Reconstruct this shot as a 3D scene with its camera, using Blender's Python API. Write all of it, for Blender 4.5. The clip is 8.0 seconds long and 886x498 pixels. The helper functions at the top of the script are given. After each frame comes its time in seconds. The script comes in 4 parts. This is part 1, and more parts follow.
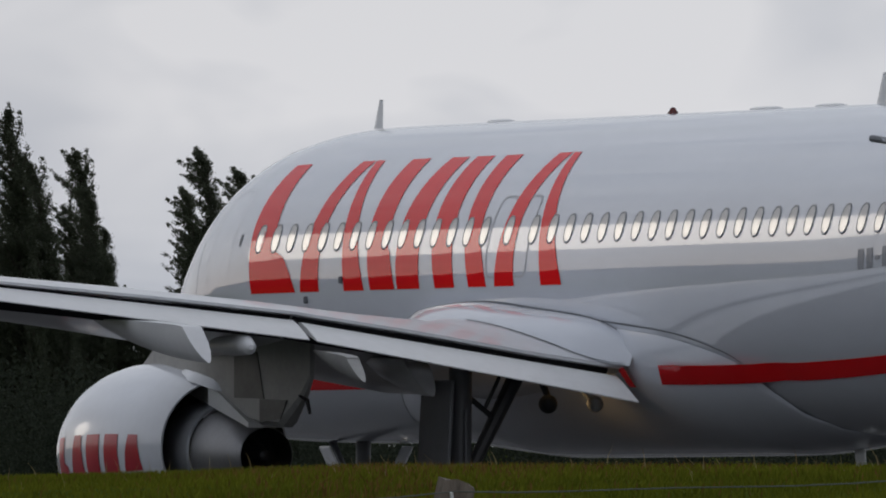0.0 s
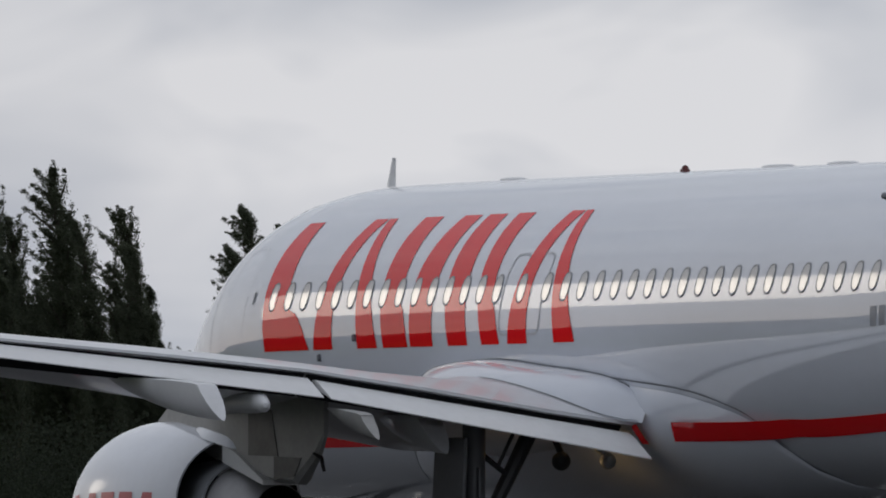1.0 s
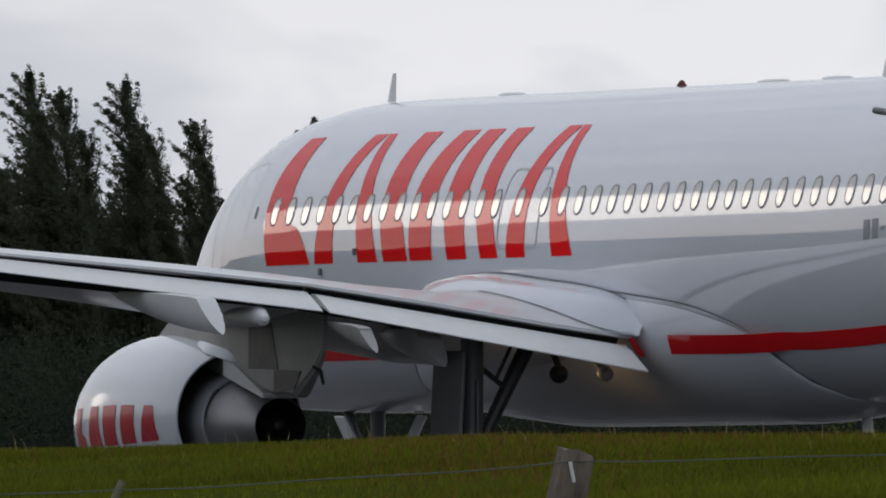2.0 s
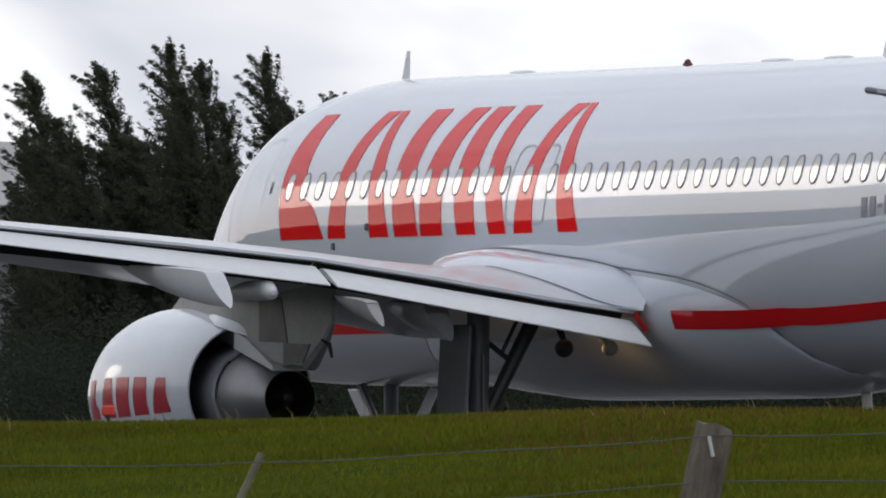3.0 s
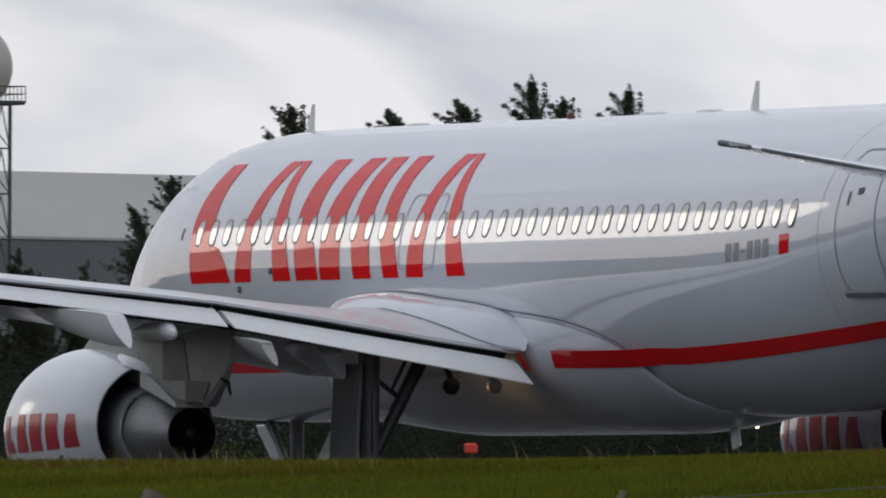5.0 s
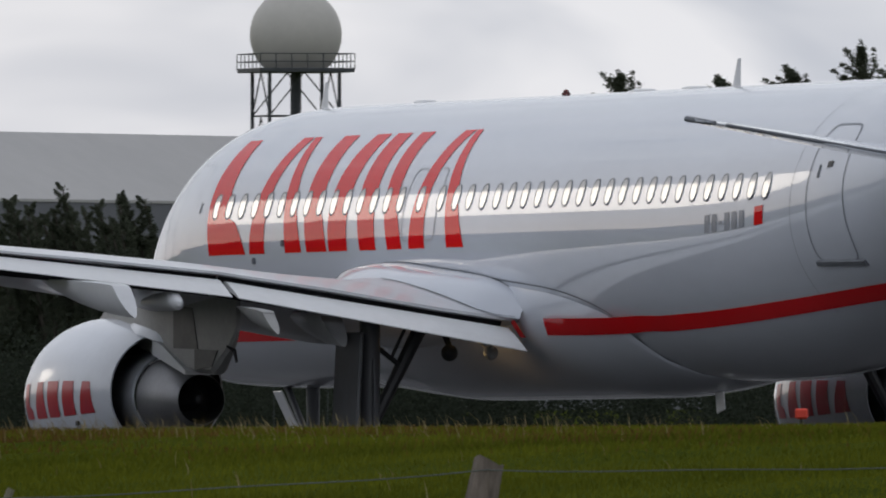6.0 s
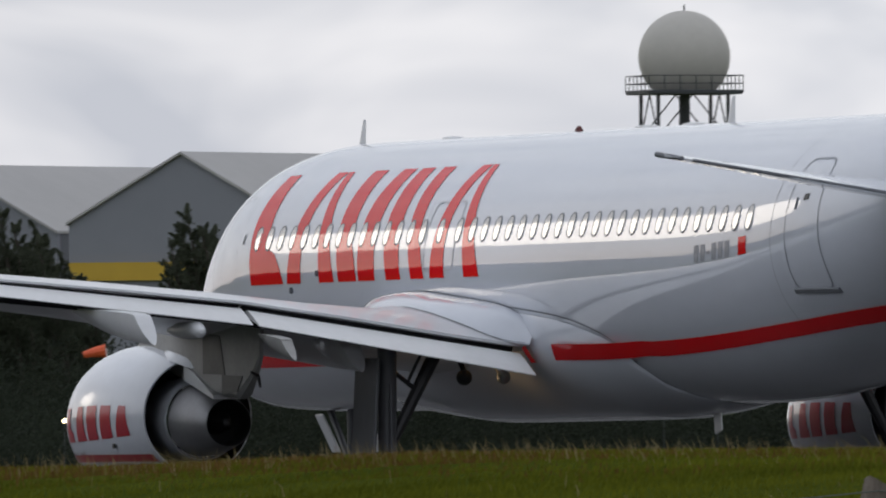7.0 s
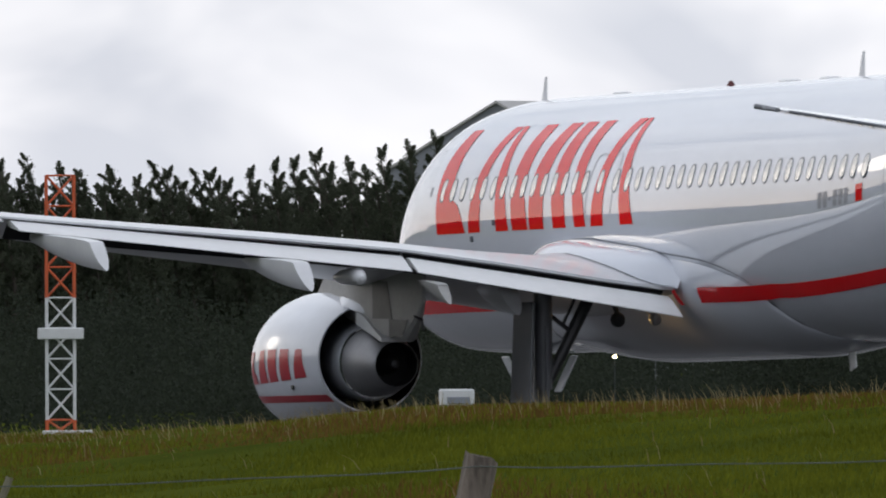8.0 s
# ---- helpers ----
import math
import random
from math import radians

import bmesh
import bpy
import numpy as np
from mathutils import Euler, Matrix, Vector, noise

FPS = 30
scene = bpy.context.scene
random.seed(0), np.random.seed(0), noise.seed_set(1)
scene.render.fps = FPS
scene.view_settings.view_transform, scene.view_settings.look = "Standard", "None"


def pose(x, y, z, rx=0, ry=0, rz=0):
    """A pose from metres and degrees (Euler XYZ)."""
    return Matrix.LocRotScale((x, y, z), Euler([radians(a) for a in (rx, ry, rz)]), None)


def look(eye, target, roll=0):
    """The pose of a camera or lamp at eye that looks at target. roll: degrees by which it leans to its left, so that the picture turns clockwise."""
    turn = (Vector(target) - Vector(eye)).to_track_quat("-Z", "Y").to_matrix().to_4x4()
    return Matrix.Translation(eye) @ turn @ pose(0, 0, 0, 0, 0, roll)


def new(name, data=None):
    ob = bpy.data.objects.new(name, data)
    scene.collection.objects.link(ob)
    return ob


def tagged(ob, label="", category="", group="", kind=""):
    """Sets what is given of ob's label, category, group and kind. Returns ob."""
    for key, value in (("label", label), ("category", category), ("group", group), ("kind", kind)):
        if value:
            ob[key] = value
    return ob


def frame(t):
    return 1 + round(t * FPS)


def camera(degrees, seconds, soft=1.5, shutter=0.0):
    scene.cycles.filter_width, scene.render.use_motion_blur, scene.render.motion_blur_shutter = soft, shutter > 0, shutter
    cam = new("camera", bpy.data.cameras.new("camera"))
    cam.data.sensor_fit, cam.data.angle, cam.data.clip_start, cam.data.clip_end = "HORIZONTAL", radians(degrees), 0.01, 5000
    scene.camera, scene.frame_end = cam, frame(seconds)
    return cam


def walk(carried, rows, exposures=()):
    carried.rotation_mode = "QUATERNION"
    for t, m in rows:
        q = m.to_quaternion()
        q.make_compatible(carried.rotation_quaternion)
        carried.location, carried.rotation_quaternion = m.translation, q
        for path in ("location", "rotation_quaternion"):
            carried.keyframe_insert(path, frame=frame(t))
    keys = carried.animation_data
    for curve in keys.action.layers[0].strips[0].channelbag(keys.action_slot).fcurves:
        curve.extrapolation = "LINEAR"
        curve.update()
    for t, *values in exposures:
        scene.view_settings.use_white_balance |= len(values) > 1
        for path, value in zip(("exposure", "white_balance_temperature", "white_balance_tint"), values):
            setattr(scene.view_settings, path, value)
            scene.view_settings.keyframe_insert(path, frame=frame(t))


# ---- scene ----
EYE = Vector((0.0, 0.0, 1.887))
cam = camera(2.2385, 8.0, soft=1.9, shutter=0.16)


def aim(yaw, pitch, roll):
    a, b = radians(yaw), radians(pitch)
    way = Vector((math.cos(b) * math.cos(a), math.cos(b) * math.sin(a), math.sin(b)))
    return look(EYE, EYE + 100 * way, roll)


# seconds, yaw, pitch, roll of the hand-held long lens
AIM = [
    (0.0, -21.7727, 0.4773, 0.16), (0.5, -21.7272, 0.5537, -0.07), (1.0, -21.6593, 0.6215, 0.06),
    (1.5, -21.5522, 0.3844, -0.16), (1.6, -21.556, 0.3989, -0.13), (2.8, -21.221, 0.3201, 0.18),
    (3.0, -21.1210, 0.3332, 0.20), (3.5, -20.9894, 0.3449, 0.26), (4.0, -20.7528, 0.3046, 0.26),
    (4.5, -20.5730, 0.4102, 0.30), (4.7, -20.4539, 0.4363, 0.28), (5.8, -19.503, 0.3416, 0.0),
    (6.0, -19.3716, 0.3390, -0.04), (6.5, -18.8534, 0.2874, -0.37), (7.0, -18.3881, 0.3975, -0.27),
    (7.5, -17.6185, 0.0740, -0.07), (7.6, -17.381, 0.1197, -0.10), (8.0, -16.9971, 0.2425, -0.25)]
walk(cam, [(t, aim(*r)) for t, *r in AIM], exposures=[(0.0, -0.33), (1.5, -0.25), (3.0, 0.25), (3.5, 0.08), (4.0, -0.1), (4.5, -0.03), (6.0, -0.05), (7.0, 0.05), (7.5, 0.28), (8.0, 0.36)])


def toward(az, el, r):
    """The place r metres off (on the plan) at an azimuth and elevation seen from the camera."""
    return Vector((r * math.cos(radians(az)), r * math.sin(radians(az)), EYE.z + r * math.tan(radians(el))))


# ---- light ----
SUN_AZ, SUN_EL = 18.4, 9.6
world = bpy.data.worlds.new("overcast_sky")
scene.world = world
world.use_nodes = True
wn, wl = world.node_tree.nodes, world.node_tree.links
wn.clear()
w_out, w_bg = wn.new("ShaderNodeOutputWorld"), wn.new("ShaderNodeBackground")
w_sky = wn.new("ShaderNodeTexSky")
w_sky.sky_type, w_sky.sun_disc = "NISHITA", False
w_sky.sun_elevation, w_sky.sun_rotation = radians(SUN_EL), radians(90 - SUN_AZ)
w_co, w_map = wn.new("ShaderNodeTexCoord"), wn.new("ShaderNodeMapping")
w_map.inputs["Scale"].default_value = (1, 1, 2.2)
w_big, w_small = wn.new("ShaderNodeTexNoise"), wn.new("ShaderNodeTexNoise")
w_big.inputs["Scale"].default_value, w_big.inputs["Detail"].default_value = 62, 3.5
w_big.inputs["Roughness"].default_value, w_big.inputs["Distortion"].default_value = 0.45, 0.4
w_small.inputs["Scale"].default_value, w_small.inputs["Detail"].default_value = 4.0, 4
w_r1, w_r2 = wn.new("ShaderNodeValToRGB"), wn.new("ShaderNodeValToRGB")
w_r1.color_ramp.elements[0].position, w_r1.color_ramp.elements[0].color = 0.36, (0.505, 0.548, 0.63, 1)
w_r1.color_ramp.elements[1].position, w_r1.color_ramp.elements[1].color = 0.63, (0.785, 0.802, 0.85, 1)
w_r2.color_ramp.elements[0].position, w_r2.color_ramp.elements[0].color = 0.3, (0.85, 0.85, 0.86, 1)
w_r2.color_ramp.elements[1].position, w_r2.color_ramp.elements[1].color = 0.7, (1.1, 1.1, 1.1, 1)
w_mul, w_mix = wn.new("ShaderNodeMixRGB"), wn.new("ShaderNodeMixRGB")
w_mul.blend_type, w_mul.inputs[0].default_value = "MULTIPLY", 1.0
w_mix.blend_type, w_mix.inputs[0].default_value = "ADD", 0.006
wl.new(w_co.outputs["Generated"], w_map.inputs["Vector"])
wl.new(w_map.outputs[0], w_big.inputs["Vector"])
wl.new(w_map.outputs[0], w_small.inputs["Vector"])
wl.new(w_big.outputs["Fac"], w_r1.inputs[0])
wl.new(w_small.outputs["Fac"], w_r2.inputs[0])
wl.new(w_r1.outputs[0], w_mul.inputs[1])
wl.new(w_r2.outputs[0], w_mul.inputs[2])
wl.new(w_mul.outputs[0], w_mix.inputs[1])
wl.new(w_sky.outputs[0], w_mix.inputs[2])
wl.new(w_mix.outputs[0], w_bg.inputs["Color"])
w_bg.inputs["Strength"].default_value = 1.0
wl.new(w_bg.outputs[0], w_out.inputs["Surface"])

sun_lamp = bpy.data.lights.new("veiled_sun", "SUN")
sun_lamp.energy, sun_lamp.angle, sun_lamp.color = 0.026, radians(6.7), (1.0, 0.90, 0.78)
sun = new("veiled_sun", sun_lamp)
s_dir = Vector((math.cos(radians(SUN_EL)) * math.cos(radians(SUN_AZ)), math.cos(radians(SUN_EL)) * math.sin(radians(SUN_AZ)), math.sin(radians(SUN_EL))))
sun.matrix_world = look(200 * s_dir, (0, 0, 0))


# ---- materials ----
def material(name, base, rough=0.5, metal=0.0, vary=0.12, scale=4.0, fine=60.0, bump=0.0, island=False, obj_random=False,
             coat=0.0, emit=None, power=0.0, dark=None, spec=0.5, stretch=(1, 1, 1), gloss=0.06):
    m = bpy.data.materials.new(name)
    m.use_nodes = True
    n, l = m.node_tree.nodes, m.node_tree.links
    b = n["Principled BSDF"]
    b.inputs["Roughness"].default_value, b.inputs["Metallic"].default_value = rough, metal
    b.inputs["Coat Weight"].default_value, b.inputs["Coat Roughness"].default_value = coat, gloss
    b.inputs["Specular IOR Level"].default_value = spec
    co, mp = n.new("ShaderNodeTexCoord"), n.new("ShaderNodeMapping")
    mp.inputs["Scale"].default_value = stretch
    l.new(co.outputs["Object"], mp.inputs["Vector"])
    n1, n2 = n.new("ShaderNodeTexNoise"), n.new("ShaderNodeTexNoise")
    n1.inputs["Scale"].default_value, n1.inputs["Detail"].default_value = scale, 5
    n2.inputs["Scale"].default_value, n2.inputs["Detail"].default_value = fine, 3
    l.new(mp.outputs[0], n1.inputs["Vector"])
    l.new(mp.outputs[0], n2.inputs["Vector"])
    add = n.new("ShaderNodeMath")
    add.operation = "MULTIPLY_ADD"
    l.new(n2.outputs["Fac"], add.inputs[0])
    add.inputs[1].default_value = 0.35
    l.new(n1.outputs["Fac"], add.inputs[2])
    last = add.outputs[0]
    if island or obj_random:
        src = n.new("ShaderNodeNewGeometry").outputs["Random Per Island"] if island else n.new("ShaderNodeObjectInfo").outputs["Random"]
        a2 = n.new("ShaderNodeMath")
        a2.operation = "MULTIPLY_ADD"
        l.new(src, a2.inputs[0])
        a2.inputs[1].default_value = 0.5 * (island or 1)
        l.new(last, a2.inputs[2])
        a3 = n.new("ShaderNodeMath")
        a3.operation = "SUBTRACT"
        l.new(a2.outputs[0], a3.inputs[0])
        a3.inputs[1].default_value = 0.25 * (island or 1)
        last = a3.outputs[0]
    r = n.new("ShaderNodeValToRGB")
    lo = dark or [c * (1 - vary) for c in base]
    hi = [min(1, c * (1 + vary)) for c in base] if not dark else base
    r.color_ramp.elements[0].position, r.color_ramp.elements[0].color = 0.4, (*lo, 1)
    r.color_ramp.elements[1].position, r.color_ramp.elements[1].color = 0.95, (*hi, 1)
    l.new(last, r.inputs[0])
    l.new(r.outputs[0], b.inputs["Base Color"])
    if bump:
        bp = n.new("ShaderNodeBump")
        bp.inputs["Strength"].default_value, bp.inputs["Distance"].default_value = bump, 0.02
        l.new(last, bp.inputs["Height"])
        l.new(bp.outputs[0], b.inputs["Normal"])
    if emit:
        b.inputs["Emission Color"].default_value, b.inputs["Emission Strength"].default_value = (*emit, 1), power
    return m


PAINT = material("white_gloss_paint", (0.64, 0.67, 0.735), 0.35, vary=0.05, scale=0.7, fine=6, coat=1.0, spec=0.05, gloss=0.035, stretch=(0.3, 1, 1))
WING_GREY = material("pale_grey_wing_paint", (0.63, 0.64, 0.66), 0.35, vary=0.08, scale=0.8, fine=8, coat=0.3, spec=0.2)
FLAP_GREY = material("light_grey_flap_paint", (0.74, 0.745, 0.75), 0.4, vary=0.08, scale=1.2, fine=10)
COVE_SHADE = material("cove_shade_black", (0.012, 0.012, 0.014), 0.8, vary=0.3)
RED = material("red_gloss_paint", (0.80, 0.010, 0.016), 0.4, vary=0.05, scale=0.8, fine=7, coat=0.62, spec=0.0, gloss=0.035)
EXIT_MARK = material("light_grey_marking_paint", (0.42, 0.43, 0.46), 0.35, vary=0.1)
RED_ENG = material("dark_red_gloss_paint", (0.40, 0.015, 0.03), 0.3, vary=0.08, coat=0.2)
GREY_MARK = material("grey_marking_paint", (0.22, 0.24, 0.28), 0.35, vary=0.1)
SEAM = material("dark_seam", (0.16, 0.17, 0.19), 0.6, vary=0.2)
RIM = material("grey_window_rim", (0.24, 0.25, 0.27), 0.4, vary=0.15)
# pale, part-metal pane tone carries some of the mirrored sky's brightness
PANE = material("pale_window_pane", (0.30, 0.305, 0.31), 0.12, 0.3, vary=0.1, coat=1.0, spec=0.5, gloss=0.04)
NACELLE = material("pale_nacelle_paint", (0.62, 0.645, 0.70), 0.3, vary=0.06, scale=1, fine=9, coat=1.0, spec=0.1, gloss=0.10)
DUCT_SHADE = material("fan_duct_shade_black", (0.008, 0.008, 0.009), 0.6, vary=0.3)
TITAN = material("grey_nozzle_metal", (0.26, 0.26, 0.27), 0.42, 0.7, vary=0.15, scale=2, fine=20)
PYLON = material("weathered_grey_pylon", (0.30, 0.30, 0.295), 0.5, vary=0.2, scale=1.5, fine=12)
CORE = material("pale_core_cowl_metal", (0.42, 0.44, 0.48), 0.35, 0.5, vary=0.12, scale=2, fine=20)
SOOT = material("sooty_grey_metal", (0.10, 0.098, 0.095), 0.55, 0.2, vary=0.35, scale=2.5, fine=14)
LIP = material("polished_inlet_lip", (0.75, 0.75, 0.76), 0.2, 1.0, vary=0.05)
GEAR = material("grey_gear_paint", (0.085, 0.088, 0.095), 0.45, vary=0.15)
STEEL = material("worn_steel", (0.35, 0.35, 0.36), 0.4, 0.8, vary=0.15)
TYRE = material("black_rubber", (0.02, 0.02, 0.02), 0.8, vary=0.2)
BLACK = material("black_metal", (0.018, 0.018, 0.02), 0.5, vary=0.2)
BEACON_RED = material("dark_red_lens", (0.10, 0.015, 0.015), 0.2, vary=0.1)
WARM_LAMP = material("warm_lit_lamp", (0.9, 0.75, 0.5), 0.3, emit=(1.0, 0.62, 0.25), power=60)
WHITE_LAMP = material("white_lit_lamp", (0.9, 0.85, 0.7), 0.3, emit=(1.0, 0.76, 0.42), power=9)
GRASS_SOIL = material("meadow_turf", (0.075, 0.088, 0.014), 1.0, spec=0.0, dark=(0.035, 0.05, 0.008), scale=0.35, fine=9, bump=0.4)
GRASS = material("grass_blades", (0.165, 0.178, 0.016), 0.9, spec=0.05, dark=(0.07, 0.082, 0.008), scale=0.25, fine=2, island=0.5)
STALK = material("pale_dry_stalks", (0.40, 0.33, 0.18), 0.9, spec=0.1, dark=(0.24, 0.17, 0.09), scale=0.3, fine=2, island=True)
STRAW = material("brown_seed_heads", (0.185, 0.105, 0.032), 0.9, spec=0.05, dark=(0.10, 0.058, 0.017), scale=0.3, fine=2, island=True)
ASPHALT = material("asphalt", (0.042, 0.042, 0.044), 0.85, vary=0.25, scale=0.3, fine=20)
# distance haze is put into the leaf tones: LEAF raised, both made bluer
LEAF = material("hazed_poplar_leaves", (0.115, 0.128, 0.085), 0.75, spec=0.12, dark=(0.055, 0.066, 0.048), scale=0.5, fine=3, island=0.5)
BUSH = material("hazed_olive_bush_leaves", (0.040, 0.049, 0.034), 0.8, spec=0.1, dark=(0.019, 0.024, 0.017), scale=0.4, fine=3, island=0.5)
BARK = material("dark_bark", (0.06, 0.05, 0.04), 0.9, vary=0.3)
WOOD = material("weathered_post_wood", (0.25, 0.205, 0.17), 0.9, dark=(0.035, 0.028, 0.022), scale=14, fine=70, bump=0.8, stretch=(1, 1, 0.22))
STAKE = material("bleached_stake_wood", (0.24, 0.225, 0.16), 0.9, dark=(0.13, 0.12, 0.08), scale=5, fine=40)
WIRE = material("galvanised_wire", (0.10, 0.112, 0.10), 0.7, 0.2, vary=0.2)
ROOF = material("pale_roof_sheet", (0.42, 0.41, 0.40), 0.75, vary=0.08, scale=0.05, fine=0.6)
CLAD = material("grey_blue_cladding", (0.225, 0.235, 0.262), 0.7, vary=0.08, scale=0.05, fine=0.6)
# the gable's grey-blue at about 0.58 strength, for the long walls
CLAD_DARK = material("darker_grey_blue_cladding", (0.13, 0.135, 0.15), 0.7, vary=0.08, scale=0.05, fine=0.6)
YELLOW = material("ochre_yellow_panels", (0.52, 0.34, 0.03), 0.6, vary=0.08, scale=0.1, fine=1)
DOME = material("off_white_radome", (0.50, 0.48, 0.44), 0.6, vary=0.08, scale=0.4, fine=3)
TOWER = material("dark_tower_steel", (0.05, 0.055, 0.06), 0.6, vary=0.2)
MAST_RED = material("orange_red_mast_paint", (0.55, 0.10, 0.03), 0.5, vary=0.15)
MAST_WHITE = material("white_mast_paint", (0.62, 0.63, 0.64), 0.5, vary=0.1)
MARK_RED = material("bright_red_plastic", (0.70, 0.055, 0.03), 0.5, vary=0.1)
ORANGE = material("orange_red_plastic", (0.75, 0.12, 0.04), 0.5, vary=0.1)


def translucent(m, share):
    """Lets part of the light pass through thin leaves."""
    n, l = m.node_tree.nodes, m.node_tree.links
    b = n["Principled BSDF"]
    mix, tr = n.new("ShaderNodeMixShader"), n.new("ShaderNodeBsdfTranslucent")
    mix.inputs[0].default_value = share
    l.new(b.inputs["Base Color"].links[0].from_socket, tr.inputs["Color"])
    l.new(b.outputs[0], mix.inputs[1])
    l.new(tr.outputs[0], mix.inputs[2])
    l.new(mix.outputs[0], n["Material Output"].inputs["Surface"])


for leafy in (LEAF, BUSH):
    translucent(leafy, 0.4)


# ---- mesh helpers ----
def link(name, bm, mat, parent=None, label="", smooth=True, mats=None):
    me = bpy.data.meshes.new(name)
    bm.to_mesh(me)
    bm.free()
    for m in mats or [mat]:
        me.materials.append(m)
    if smooth:
        bm2 = bmesh.new()
        bm2.from_mesh(me)
        for e in bm2.edges:
            if len(e.link_faces) == 2 and e.calc_face_angle(0) > 0.55:
                e.smooth = False
        bm2.to_mesh(me)
        bm2.free()
        me.polygons.foreach_set("use_smooth", [True] * len(me.polygons))
    ob = new(name, me)
    ob.parent = parent
    if label:
        tagged(ob, label)
    return ob


def part(name, bm, mat, parent, label="", smooth=False):
    return link(name, bm, mat, parent, label, smooth)


def empty(name, label, category, m=None, group="", kind=""):
    ob = new(name)
    ob.empty_display_size = 0.3
    if m is not None:
        ob.matrix_world = m
    return tagged(ob, label, category, group, kind)


def box(bm, size, m=Matrix(), bevel=0.0):
    vs = bmesh.ops.create_cube(bm, size=1, matrix=m @ Matrix.Diagonal((*size, 1)))["verts"]
    if bevel:
        es = list({e for v in vs for e in v.link_edges})
        bmesh.ops.bevel(bm, geom=es, offset=bevel, segments=1, affect="EDGES")


def rod(bm, a, b, r0, r1=None, n=8):
    a, b = Vector(a), Vector(b)
    r1 = r0 if r1 is None else r1
    q = (b - a).to_track_quat("Z", "Y").to_matrix()
    rings = []
    for p, r in ((a, r0), (b, r1)):
        rings.append([bm.verts.new(p + q @ Vector((r * math.cos(k * math.tau / n), r * math.sin(k * math.tau / n), 0))) for k in range(n)])
    for k in range(n):
        bm.faces.new((rings[0][k], rings[0][(k + 1) % n], rings[1][(k + 1) % n], rings[1][k]))
    bm.faces.new(rings[0][::-1])
    bm.faces.new(rings[1])


def skin(bm, rings, closed=True, caps=True):
    """Faces between rings of points."""
    vr = [[bm.verts.new(p) for p in r] for r in rings]
    n = len(vr[0])
    for a, b in zip(vr, vr[1:]):
        for k in range(n if closed else n - 1):
            j = (k + 1) % n
            bm.faces.new((a[k], a[j], b[j], b[k]))
    if caps and closed:
        bm.faces.new(vr[0][::-1])
        bm.faces.new(vr[-1])
    return vr


def lathe_x(bm, profile, cy, n=56):
    """Rings about an axis along x: rows of x, radius, centre height."""
    skin(bm, [[(x, cy + r * math.cos(k * math.tau / n), cz + r * math.sin(k * math.tau / n)) for k in range(n)] for x, r, cz in profile], caps=False)


def recalc(bm):
    bmesh.ops.recalc_face_normals(bm, faces=bm.faces)
    return bm


def smooth_table(table):
    """A monotone cubic through rows of (s, value)."""
    xs, ys = np.array([r[0] for r in table], float), np.array([r[1] for r in table], float)
    h, dl = np.diff(xs), np.diff(ys) / np.diff(xs)
    m = np.zeros(len(xs))
    for i in range(1, len(xs) - 1):
        if dl[i - 1] * dl[i] > 0:
            m[i] = 3 * (h[i - 1] + h[i]) / ((2 * h[i] + h[i - 1]) / dl[i - 1] + (h[i] + 2 * h[i - 1]) / dl[i])
    m[0], m[-1] = dl[0], dl[-1]

    def at(x):
        x = min(max(x, xs[0]), xs[-1])
        i = min(int(np.searchsorted(xs, x, "right")) - 1, len(h) - 1)
        t = (x - xs[i]) / h[i]
        return float((2 * t**3 - 3 * t**2 + 1) * ys[i] + (t**3 - 2 * t**2 + t) * h[i] * m[i] + (3 * t**2 - 2 * t**3) * ys[i + 1] + (t**3 - t**2) * h[i] * m[i + 1])
    return at


# ---- ground ----
BANK_Y = smooth_table([(-2000, 0.0), (-84, 0.0), (-72, 0.35), (-58, 0.86), (-45, 1.0), (-36, 0.78), (-27, 0.50), (-18, 0.26), (-6, 0.13), (200, 0.1)])
CREST_A = smooth_table([(-180, 1.75), (-24, 1.79), (-21.7, 1.775), (-21, 1.725), (-20.6, 1.70), (-18.4, 1.63), (-17.5, 1.53), (-17.0, 1.50), (-16.3, 1.31), (-15.6, 1.24), (-12, 1.1), (0, 0.9), (180, 0.9)])


def ground_z(x, y):
    az = math.degrees(math.atan2(y, max(x, 1.0)))
    return BANK_Y(y) * (CREST_A(az) + 0.03 + 0.04 * noise.noise(Vector((x * 0.25, y * 0.25, 0)))) - 0.11


def build_ground():
    xs = [-4000, -1500, -400, -100, -20] + [10 + 4 * k for k in range(56)] + [250, 300, 400, 600, 1000, 2000, 4500]
    ys = [-4000, -1500, -600, -300, -160, -120, -100, -92, -84] + [-82 + 1.5 * k for k in range(60)] + [20, 60, 200, 1000, 4000]
    bm = bmesh.new()
    grid = [[bm.verts.new((x, y, ground_z(x, y) if -130 < y < 120 and -300 < x < 700 else -0.11)) for x in xs] for y in ys]
    for a, b in zip(grid, grid[1:]):
        for k in range(len(xs) - 1):
            bm.faces.new((a[k], a[k + 1], b[k + 1], b[k]))
    tagged(link("ground", bm, GRASS_SOIL), "rough green meadow with a low grass bank", "ground", kind="structure")
    bm = bmesh.new()
    box(bm, (4200, 45, 0.08), pose(1200, -104, -0.095))
    tagged(link("runway", bm, ASPHALT, smooth=False), "dark asphalt runway behind the bank", "runway", kind="structure")


build_ground()


